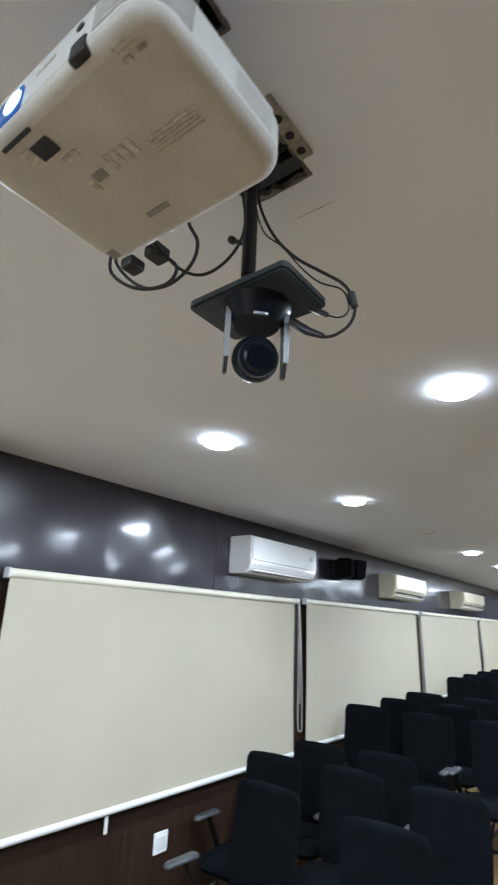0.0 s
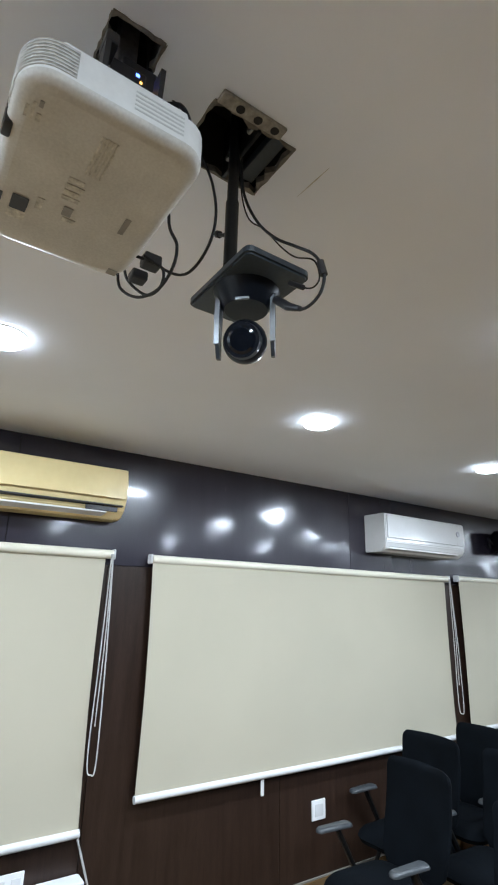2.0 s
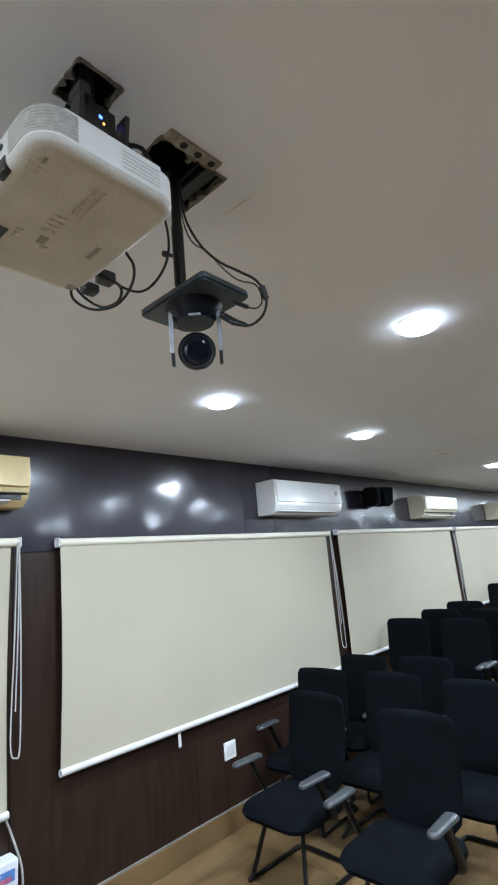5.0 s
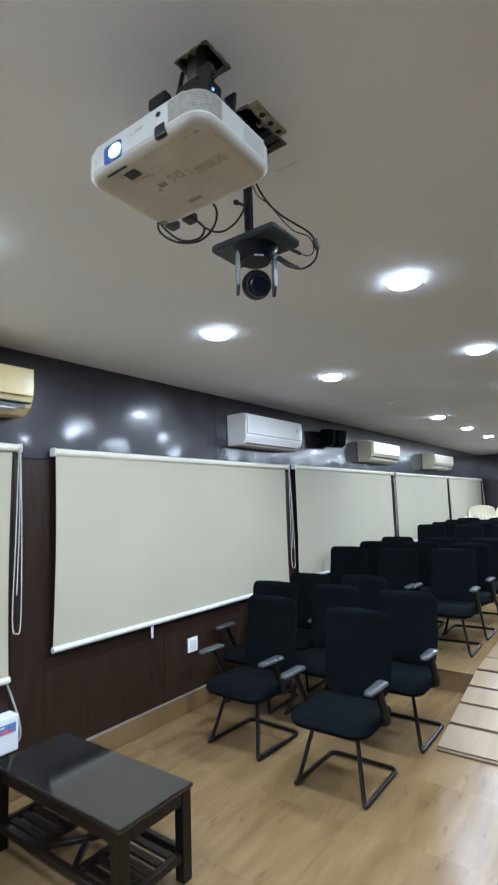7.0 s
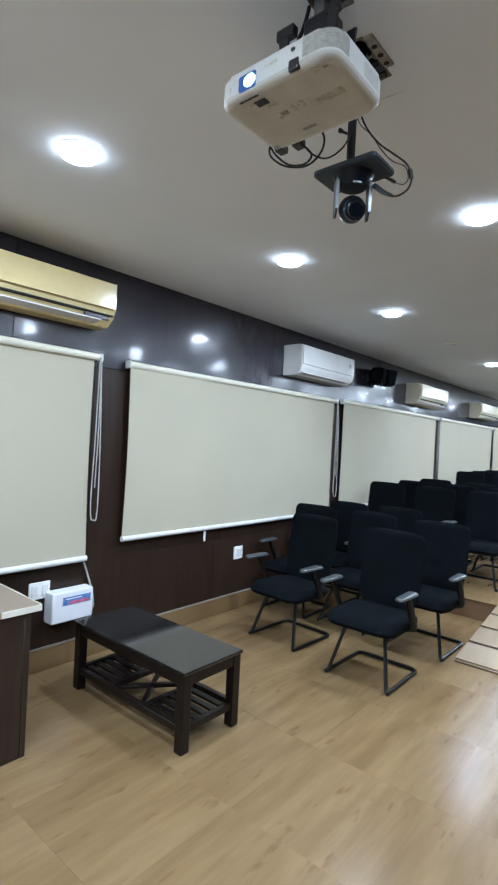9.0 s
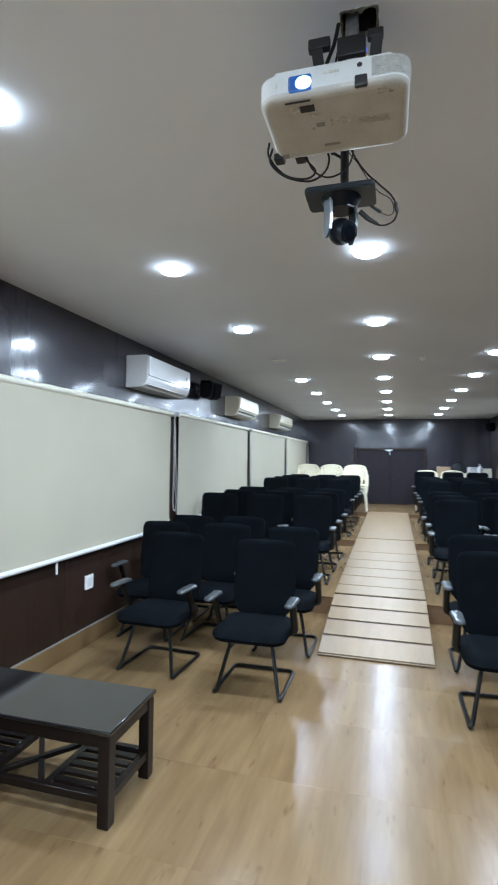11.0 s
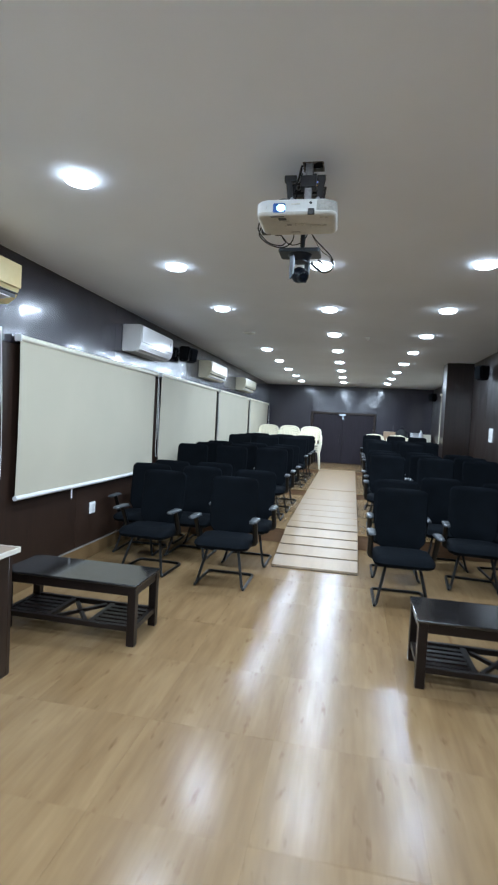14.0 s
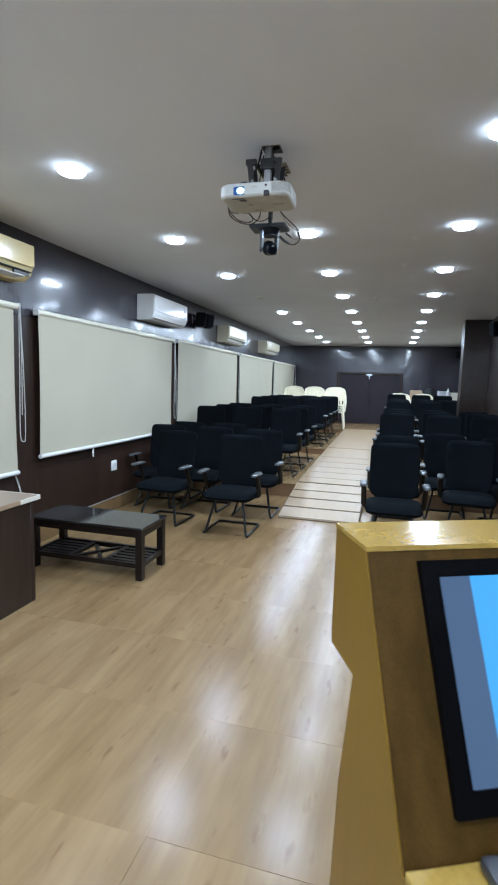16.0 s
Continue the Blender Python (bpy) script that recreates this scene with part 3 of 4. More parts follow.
# ---------------------------------------------------------------- loudspeakers
def loudspeaker(m, label):
    s = thing("loudspeaker", m, label, "loudspeaker", "wall loudspeakers")
    cab = prism(B(), [(-0.075, -0.105), (0.075, -0.105), (0.098, 0.09), (0.085, 0.105), (-0.085, 0.105), (-0.098, 0.09)], lambda a, b, d: Vector((0.06 + d * (1 - 0.2 * (b < 0)), a, b)), 0.15)
    bmesh.ops.bevel(cab, geom=cab.edges[:], offset=0.016, segments=3, affect="EDGES")
    part("cabinet", cab, M_BEZEL, s)
    part("grille", prism(B(), [(-0.062, -0.085), (0.062, -0.085), (0.082, 0.085), (-0.082, 0.085)], lambda a, b, d: Vector((0.196 + (b > 0) * 0.012 + d, a, b)), 0.006), M_MESH, s, shade=False)
    part("bracket", box(rod(B(), (0.0, 0, 0), (0.07, 0, 0), 0.014), 0.001, 0.008, -0.03, 0.03, -0.05, 0.05, 0.002), M_TUBE, s)
    return s


loudspeaker(pose(XL, 4.90, 2.345, 0, 0, 14), "small black wall loudspeaker on a bracket")
loudspeaker(pose(XL, 5.22, 2.355, 0, 0, -16), "small black wall loudspeaker on a bracket")
loudspeaker(pose(XR, 6.0, 2.32, 0, 0, 195), "small black wall loudspeaker on a bracket")
loudspeaker(pose(XR2, 12.45, 2.33, 0, 0, 200), "small black wall loudspeaker on a bracket")


# ---------------------------------------------------------------- switches and sockets
def plate(m, w, h, label, keys=1):
    p = thing("switch_plate", m, label, "switch", "wall plates")
    part("cover", box(B(), 0.001, 0.012, -w / 2, w / 2, -h / 2, h / 2, 0.004), M_WHITE_PLASTIC, p)
    for k in range(keys):
        c = -w / 2 + w * (k + 0.5) / keys
        part("rocker", box(B(), 0.012, 0.016, c - w * 0.3 / keys, c + w * 0.3 / keys, -h * 0.3, h * 0.3, 0.002), M_BLIND_BAR, p)
    return p


plate(pose(XL, 2.655, 0.498), 0.112, 0.112, "square white socket plate on the dark wall")
plate(pose(XL, 0.815, 0.505), 0.135, 0.105, "white socket plate below the blind", 2)
plate(pose(XR, 5.75, 1.42, 0, 0, 180), 0.19, 0.20, "white switch plate on the dark panelled wall", 2)


# ---------------------------------------------------------------- visitor chairs
def visitor_chair():
    c = thing("visitor_chair", pose(0, 0, 0), "black mesh visitor chair with grey arm pads on a cantilever frame", "chair", "rows of visitor chairs")
    path = smooth_path([(-0.130, 0.115, 0.345), (-0.200, 0.018, 0.03), (-0.215, 0.0, 0.014), (-0.215, 0.46, 0.014), (0.215, 0.46, 0.014), (0.215, 0.0, 0.014), (0.200, 0.018, 0.03), (0.130, 0.115, 0.345)], 0.05)
    part("leg_frame", tube(B(), path, 0.0125, 8), M_TUBE, c)
    bm = B()
    rings = []
    for inset, z in ((0.05, 0.335), (0.012, 0.345), (0.0, 0.37), (0.004, 0.392), (0.022, 0.410), (0.06, 0.420), (0.12, 0.424)):
        ring = []
        for a, b in rounded(-0.245 + inset, 0.245 - inset, -0.045 + inset, 0.43 - inset, 0.10 - inset * 0.4, 7):
            dip = 0.022 * max(0.0, (0.10 - b) / 0.14) ** 2 if z > 0.38 else 0.0
            ring.append(bm.verts.new((a, b, z - dip)))
        rings.append(ring)
    for lo, hi in zip(rings, rings[1:]):
        for k in range(len(lo)):
            bm.faces.new((lo[k], lo[(k + 1) % len(lo)], hi[(k + 1) % len(lo)], hi[k]))
    bm.faces.new(rings[0][::-1])
    bm.faces.new(rings[-1])
    part("seat", bm, M_SEAT, c, "padded black fabric seat")
    part("seat_pan", box(B(), -0.19, 0.19, 0.05, 0.38, 0.320, 0.336, 0.005), M_TUBE, c)
    bm = B()
    zs = [0.40 + 0.445 * k / 7 for k in range(8)] + [0.865, 0.885, 0.900, 0.910, 0.915]
    us = (-1, -0.96, -0.85, -0.6, -0.3, 0, 0.3, 0.6, 0.85, 0.96, 1)
    sheets = []
    for side in (-1, 1):
        rows = []
        for z in zs:
            half = 0.205 + 0.02 * min(1, (z - 0.40) / 0.2)
            for edge, rr in ((0.915 - z, 0.06), (z - 0.40, 0.05)):
                if edge < rr:
                    half -= rr - math.sqrt(max(0, rr * rr - (rr - edge) ** 2))
            t = (z - 0.40) / 0.515
            thick = 0.024 * min(1, math.sqrt(max(0, min((0.915 - z) / 0.03, (z - 0.40) / 0.03))))
            rows.append([bm.verts.new((half * u, 0.42 + 0.10 * t - 0.035 * u * u + 0.02 * math.sin(math.pi * t) + side * thick * math.sqrt(max(0, 1 - u ** 8)), z)) for u in us])
        for p, q in zip(rows, rows[1:]):
            for k in range(len(us) - 1):
                bm.faces.new((p[k], p[k + 1], q[k + 1], q[k]))
        sheets.append(rows)
    bmesh.ops.remove_doubles(bm, verts=bm.verts, dist=0.0004)
    part("backrest", bm, M_MESH, c, "tall black mesh backrest with rounded corners")
    part("back_bar", box(B(), -0.04, 0.04, 0.40, 0.425, 0.33, 0.56, 0.006, m=Matrix.Translation((0, 0.055, 0)) @ Matrix.Rotation(-0.15, 4, "X")), M_DARK, c)
    for s in (-1, 1):
        arm = part("armrest", tube(B(), smooth_path([(s * 0.19, 0.26, 0.335), (s * 0.262, 0.25, 0.355), (s * 0.265, 0.12, 0.585)], 0.05), 0.015, 8, 1.6), M_TUBE, c)
        bm = B()
        rings = []
        for inset, z in ((0.008, 0.584), (0.001, 0.587), (0.0, 0.593), (0.003, 0.600), (0.009, 0.605), (0.017, 0.607)):
            rings.append([bm.verts.new((s * 0.265 + p, 0.10 + q, z - 0.25 * (q / 0.12) ** 2 * 0.03)) for p, q in ((p0 * (1 + 1.1 * q0), q0) for p0, q0 in rounded(-0.033 + inset, 0.033 - inset, -0.115 + inset, 0.12 - inset, 0.030 - inset, 7))])
        for lo, hi in zip(rings, rings[1:]):
            for k in range(len(lo)):
                bm.faces.new((lo[k], lo[(k + 1) % len(lo)], hi[(k + 1) % len(lo)], hi[k]))
        bm.faces.new(rings[0][::-1])
        bm.faces.new(rings[-1])
        part("arm_pad", bm, M_PAD, arm, "worn grey arm pad")
    return c


chair = visitor_chair()
chair.matrix_basis = pose(-1.128, 2.145, 0, 0, 0, 0)
ROW_X = (-2.27, -1.70, -1.16)
SEATS = [(-1.895, 2.265, 0, -3), (-2.24, 2.88, 0, 2), (-1.70, 2.93, 0, -2), (-1.075, 2.90, 0, 0), (-2.22, 3.44, 0, 0), (-1.68, 3.52, 0, 3),
         (0.386, 2.15, 0, 1), (1.07, 2.79, 0, -6), (0.40, 2.95, 0, 0), (1.55, 3.30, 0, 3), (0.95, 3.5, 0, 2)]
rnd = random.Random(4)
for yf, z in ((4.47, Z1), (5.2, Z1), (5.95, Z1), (7.42, Z2), (8.2, Z2), (9.0, Z2), (9.8, Z2)):
    for x in ROW_X:
        SEATS.append((x + rnd.uniform(-0.02, 0.02), yf + rnd.uniform(-0.05, 0.05), z, rnd.uniform(-3, 3)))
    for x in ((0.40, 1.0, 1.56) if yf < 7 else (0.42, 1.05)):
        SEATS.append((x + rnd.uniform(-0.02, 0.02), yf + rnd.uniform(-0.05, 0.05), z, rnd.uniform(-3, 3)))
SEATS += [(0.44, 10.92, Z3, 2), (1.0, 10.86, Z3, -2), (1.54, 10.9, Z3, 1), (1.56, 9.0, Z2, 2), (1.55, 9.8, Z2, -1)]
for x, y, z, turn in SEATS:
    copy_thing(chair, pose(x, y, z, 0, 0, turn))


# ---------------------------------------------------------------- plastic chairs at the back
def plastic_chair():
    c = thing("plastic_chair", pose(0, 0, 0), "cream moulded plastic chair with an arched slotted back", "chair", "stacked plastic chairs")
    for sx in (-1, 1):
        part("leg", rod(B(), (sx * 0.25, -0.02, 0.0), (sx * 0.20, 0.05, 0.42), 0.018, 8, 0.026), M_CHAIR_PLASTIC, c)
        part("leg", rod(B(), (sx * 0.24, 0.50, 0.0), (sx * 0.20, 0.43, 0.42), 0.018, 8, 0.026), M_CHAIR_PLASTIC, c)
    bm = prism(B(), rounded(-0.22, 0.22, 0.02, 0.45, 0.06), lambda a, b, d: Vector((a, b, 0.41 + d)), 0.025)
    part("seat", bm, M_CHAIR_PLASTIC, c)
    arch = [(-0.23, 0.45, 0.42), (-0.25, 0.52, 0.72), (-0.19, 0.54, 0.83), (0, 0.55, 0.86), (0.19, 0.54, 0.83), (0.25, 0.52, 0.72), (0.23, 0.45, 0.42)]
    back = part("backrest", tube(B(), spline(arch, 6), 0.028, 8, 0.6), M_CHAIR_PLASTIC, c)
    bm = prism(B(), [(-0.235, 0.70), (0.235, 0.70), (0.19, 0.80), (0.10, 0.845), (-0.10, 0.845), (-0.19, 0.80)], lambda a, b, d: Vector((a, 0.53 + d, b)), 0.015)
    part("top_panel", bm, M_CHAIR_PLASTIC, back)
    for k in range(5):
        x = -0.14 + 0.07 * k
        part("slat", rod(B(), (x, 0.455, 0.43), (x, 0.535, 0.72), 0.013, 6), M_CHAIR_PLASTIC, back)
    for sx in (-1, 1):
        part("armrest", tube(B(), spline([(sx * 0.25, 0.50, 0.64), (sx * 0.27, 0.25, 0.64), (sx * 0.265, 0.06, 0.62), (sx * 0.24, 0.03, 0.42)], 5), 0.02, 8, 0.7), M_CHAIR_PLASTIC, c)
    return c


pc = plastic_chair()
pc.matrix_basis = pose(-1.08, 10.78, Z3, 0, 0, 2)
for k in range(1, 4):
    copy_thing(pc, pose(-1.08, 10.78, Z3 + 0.058 * k, 0, 0, 2 + k))
for x, y, n in ((-1.66, 10.85, 4), (-2.22, 10.9, 4), (0.50, 11.75, 2), (1.10, 11.8, 2), (1.5, 11.75, 1)):
    for k in range(n):
        copy_thing(pc, pose(x, y, Z3 + 0.058 * k, 0, 0, -3 + 2 * k))

# ---------------------------------------------------------------- table with clutter at the back
bt = thing("folding_table", pose(1.35, 12.85, Z3), "plain table at the back with boxes and bags on it", "table")
part("tabletop", box(B(), -0.72, 0.70, -0.3, 0.3, 0.72, 0.75, 0.004), M_DESK_TOP, bt)
for sx in (-0.67, 0.65):
    for sy in (-0.25, 0.25):
        part("leg", rod(B(), (sx, sy, 0), (sx, sy, 0.72), 0.018), M_TUBE, bt)
TB = Z3 + 0.75
cb = thing("white_carton", pose(1.62, 12.8, TB, 0, 0, 12), "small white carton on the back table", "box")
part("carton_body", box(B(), -0.10, 0.10, -0.08, 0.08, 0, 0.27, 0.004), M_CARTON, cb)
part("flap", box(B(), -0.10, 0.10, -0.16, -0.085, 0.262, 0.268, 0.001, 1), M_CARTON, cb)
cb = thing("brown_carton", pose(0.95, 12.8, TB, 0, 0, -8), "small brown carton on the back table", "box")
part("carton_body", box(B(), -0.16, 0.16, -0.10, 0.10, 0, 0.27, 0.004), M_BROWN_CARD, cb)
part("packing_tape", box(B(), -0.161, 0.161, -0.022, 0.022, 0.265, 0.272, 0.001, 1), M_CREAM_PLASTIC, cb)
cb = thing("beige_carton", pose(1.92, 12.82, TB, 0, 0, 4), "pale beige carton on the back table", "box")
part("carton_body", box(B(), -0.12, 0.12, -0.12, 0.12, 0, 0.24, 0.004), M_CREAM_PLASTIC, cb)
part("packing_tape", box(B(), -0.121, 0.121, -0.022, 0.022, 0.236, 0.242, 0.001, 1), M_BROWN_CARD, cb)
wbt = thing("white_bottle", pose(1.77, 12.68, TB), "white plastic bottle beside the cartons", "bottle")
part("bottle_body", rod(rod(B(), (0, 0, 0), (0, 0, 0.26), 0.045, 18), (0, 0, 0.26), (0, 0, 0.32), 0.045, 18, 0.016), M_CARTON, wbt)
part("cap", rod(B(), (0, 0, 0.321), (0, 0, 0.352), 0.017, 14), M_WHITE_PLASTIC, wbt)
bg = thing("black_bag", pose(1.28, 12.85, TB), "slumped black cloth bag on the back table", "bag")
bm = B()
bmesh.ops.create_icosphere(bm, subdivisions=3, radius=1)
for v in bm.verts:
    n = noise.noise(v.co * 1.7) * 0.18
    v.co = Vector((v.co.x * (0.17 + n * 0.1), v.co.y * 0.12, max(0, 0.17 + v.co.z * (0.19 + n * 0.12))))
part("bag_body", bm, M_BAG, bg)
part("handle", tube(B(), spline([(-0.07, 0, 0.33), (-0.05, 0, 0.41), (0.04, 0, 0.42), (0.08, 0, 0.33)], 6), 0.008, 6), M_BAG, bg)


# ---------------------------------------------------------------- coffee tables
def coffee_table(m, label):
    L, W, H = 0.935, 0.40, 0.392
    t = thing("coffee_table", m, label, "coffee table", "coffee tables")
    lw = 0.052
    for sx in (0, 1):
        for sy in (0, 1):
            x, y = sx * (L - lw), sy * (W - lw)
            bm = box(B(), x, x + lw, y, y + lw, 0.0, H - 0.018, 0.004)
            part("leg", bm, M_WENGE, t)
    for name, x0, x1, y0, y1 in (("apron", lw, L - lw, 0.006, 0.028), ("apron", lw, L - lw, W - 0.028, W - 0.006), ("apron", 0.006, 0.028, lw, W - lw), ("apron", L - 0.028, L - 0.006, lw, W - lw)):
        part(name, box(B(), x0, x1, y0, y1, H - 0.075, H - 0.019, 0.002, 1), M_WENGE, t)
    part("tabletop", box(B(), -0.008, L + 0.008, -0.008, W + 0.008, H - 0.018, H, 0.005), M_TABLETOP, t, "polished black top")
    for y0 in (0.008, W - 0.036):
        part("lower_rail", box(B(), lw, L - lw, y0, y0 + 0.028, 0.09, 0.125, 0.002, 1), M_WENGE, t)
    for x0 in (0.008, L - 0.036):
        part("lower_rail", box(B(), x0, x0 + 0.028, lw, W - lw, 0.09, 0.125, 0.002, 1), M_WENGE, t)
    for x0 in (0.30, L - 0.335):
        part("cross_rail", box(B(), x0, x0 + 0.035, 0.036, W - 0.036, 0.092, 0.12, 0.002, 1), M_WENGE, t)
    for a, b in ((0.045, 0.30), (L - 0.30, L - 0.045)):
        for k in range(5):
            y = 0.060 + 0.0595 * k
            part("slat", box(B(), a, b, y, y + 0.036, 0.104, 0.120, 0.002, 1), M_WENGE, t)
    for s in (-1, 1):
        ang = math.atan2(W - 0.09, 0.235)
        part("cross_brace", box(B(), -0.185, 0.185, -0.013, 0.013, -0.012 + 0.004 * s, 0.010 + 0.004 * s, 0.002, 1,
                                m=Matrix.Translation((L / 2, W / 2, 0.105)) @ Matrix.Rotation(s * ang, 4, "Z")), M_WENGE, t)
    return t


coffee_table(pose(-2.274, 0.879, 0), "low dark wenge coffee table with slatted shelf and polished top")
coffee_table(pose(0.340, 0.886, 0), "low dark wenge coffee table with slatted shelf near the podium")

# ---------------------------------------------------------------- desk by the wall
dk = thing("desk", pose(0, 0, 0), "brown laminate desk with a beige top against the wall", "desk")
part("desktop", box(B(), -2.52, -1.828, -1.0, 0.420, 0.664, 0.690, 0.003), M_DESK_TOP, dk, "beige laminate top")
part("edge_band", box(B(), -1.827, -1.822, 0.24, 0.422, 0.663, 0.691, 0.001, 1), M_DESK_EDGE, dk, "surviving piece of pale edge band")
part("bare_edge", box(B(), -1.827, -1.8235, -1.0, 0.239, 0.664, 0.690), M_BROWN_CARD, dk)
part("edge_band", box(B(), -2.52, -1.828, 0.4205, 0.425, 0.663, 0.691, 0.001, 1), M_DESK_EDGE, dk)
part("side_panel", box(B(), -2.47, -1.842, 0.355, 0.383, 0.0, 0.663, 0.002, 1), M_DESK_BODY, dk)
part("front_panel", box(B(), -1.865, -1.842, -0.96, 0.354, 0.0, 0.663, 0.002, 1), M_DESK_BODY, dk)
part("side_panel", box(B(), -2.47, -1.842, -1.0, -0.961, 0.0, 0.663, 0.002, 1), M_DESK_BODY, dk)

# ---------------------------------------------------------------- white box on the wall, its cable
wb = thing("wall_box", pose(XL, 0.852, 0.303), "white box with a printed label on the dark wall", "wall box")
part("case", box(B(), 0.002, 0.10, 0.0, 0.285, 0.0, 0.19, 0.010), M_CARTON, wb)
part("printed_label", box(B(), 0.1005, 0.1015, 0.07, 0.265, 0.105, 0.155), M_LABEL_BLUE, wb)
part("printed_band", box(B(), 0.1016, 0.1022, 0.11, 0.25, 0.108, 0.128), M_LABEL_RED, wb)
part("printed_bar", box(B(), 0.1016, 0.1022, 0.09, 0.20, 0.14, 0.146), M_CARTON, wb)
cab = thing("wall_cable", pose(0, 0, 0), "thin white cable hanging down the dark wall", "cable")
part("cable", tube(B(), spline([(-2.585, 1.10, 0.66), (-2.58, 1.14, 0.55), (-2.588, 1.185, 0.42), (-2.58, 1.19, 0.335), (-2.585, 1.165, 0.30)], 8), 0.006, 6), M_CORD, cab)

# ---------------------------------------------------------------- projector on its ceiling mount
pj = thing("projector", pose(-0.380, 0.268, 2.329, 0, 0, 0.6) @ Matrix.Diagonal((1.042, 1.0, 0.86, 1)), "white ceiling projector with a lit blue-white lens and darker cream base", "projector")
shell = prism(B(), rounded(-0.165, 0.165, -0.128, 0.12, 0.042, 7), lambda a, b, d: Vector((a, b, 0.016 + d)), 0.058)
bmesh.ops.bevel(shell, geom=[e for e in shell.edges if abs(e.verts[0].co.z - e.verts[1].co.z) < 1e-5 and e.verts[0].co.z > 0.05], offset=0.008, segments=2, affect="EDGES")
body = part("shell", shell, M_PROJ, pj)
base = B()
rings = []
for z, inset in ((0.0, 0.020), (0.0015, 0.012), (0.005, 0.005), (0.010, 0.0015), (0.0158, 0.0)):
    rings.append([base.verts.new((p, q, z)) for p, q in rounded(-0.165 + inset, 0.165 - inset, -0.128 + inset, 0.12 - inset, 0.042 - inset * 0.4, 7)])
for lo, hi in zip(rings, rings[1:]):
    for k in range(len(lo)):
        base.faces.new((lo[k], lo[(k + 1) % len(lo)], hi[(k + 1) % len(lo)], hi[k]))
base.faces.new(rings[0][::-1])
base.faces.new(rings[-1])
low_shell = part("base_cover", base, M_PROJ_LOW, pj, "cream underside, darker than the shell, with faded print")
PRINTS = [(0.052, 0.123, -0.019 + 0.0052 * k, -0.0165 + 0.0052 * k, M_STICKER) for k in range(5)]
PRINTS += [(-0.012 + 0.013 * k, -0.004 + 0.013 * k, -0.034, -0.008 - 0.004 * (k % 2), M_STICKER) for k in range(4)]
PRINTS += [(0.098, 0.116, -0.112, -0.108, M_STICKER), (0.098, 0.124, -0.105, -0.101, M_STICKER), (0.098, 0.110, -0.098, -0.092, M_STICKER), (0.120, 0.130, -0.098, -0.093, M_STICKER_DARK),
           (-0.046, -0.026, -0.024, -0.010, M_STICKER_DARK), (-0.036, 0.003, 0.064, 0.073, M_STICKER_DARK), (-0.148, -0.132, 0.086, 0.104, M_STICKER_DARK),
           (-0.056, -0.030, -0.062, -0.052, M_STICKER), (-0.06, -0.05, -0.02, 0.0, M_STICKER)]
for x0, x1, y0, y1, mt in PRINTS:
    part("printed_bar", box(B(), x0, x1, y0, y1, -0.0016, -0.0004), mt, low_shell)
part("foot_recess", box(B(), -0.075, -0.042, -0.095, -0.071, -0.0025, -0.0005, 0.001, 1), M_DARK, low_shell, "dark square foot recess")
part("foot_pad", box(B(), -0.096, -0.0755, -0.096, -0.070, -0.0014, -0.0003), M_STICKER, low_shell)
part("front_slot", box(B(), -0.105, -0.048, -0.1135, -0.1075, -0.003, -0.0005, 0.001, 1), M_DARK, low_shell)
part("lens_window", box(B(), -0.094, -0.043, -0.1305, -0.125, 0.012, 0.056, 0.005), M_LENS_WINDOW, body, "lens opening with the lens's blue glow painted on")
part("lens", rod(B(), (-0.0605, -0.1320, 0.033), (-0.0605, -0.1306, 0.033), 0.0175, 24), M_LENS, body, "glowing blue-white lens")
part("sensor_window", box(B(), 0.049, 0.077, -0.1305, -0.118, 0.0, 0.030, 0.004), M_DARK, body)
part("sensor_dot", rod(B(), (0.060, -0.1295, 0.056), (0.060, -0.127, 0.056), 0.006, 12), M_DARK, body)
part("printed_bar", box(B(), -0.02, 0.016, -0.1292, -0.1278, 0.048, 0.055), M_STICKER, body)
part("name_bar", box(B(), -0.1225, -0.1205, -0.1292, -0.126, 0.030, 0.042), M_STICKER, body)
for k in range(8):
    z = 0.022 + 0.0062 * k
    arc = [(0.085, -0.1285, z), (0.123, -0.1285, z)] + [(0.123 + 0.0425 * math.sin(radians(q)), -0.086 - 0.0425 * math.cos(radians(q)), z) for q in range(15, 91, 15)] + [(0.1655, -0.068, z)]
    part("vent_slat", tube(B(), arc, 0.0015, 6), M_VENT_WHITE, body)
    # solid grey line coloured as the shade between two slats
    part("gap_shade_line", tube(B(), [(x, y, zz + 0.0031) for x, y, zz in arc], 0.0009, 5), M_STICKER, body)
for k in range(5):
    part("side_slot", box(B(), 0.1646, 0.1655, 0.005, 0.075, 0.026 + 0.0082 * k, 0.029 + 0.0082 * k), M_VENT_WHITE, body)
part("focus_ring", rod(B(), (-0.055, -0.07, 0.073), (-0.055, -0.07, 0.095), 0.028, 20), M_DARK, body)
part("zoom_ring", rod(B(), (-0.11, -0.08, 0.073), (-0.11, -0.08, 0.084), 0.02, 18), M_DARK, body)

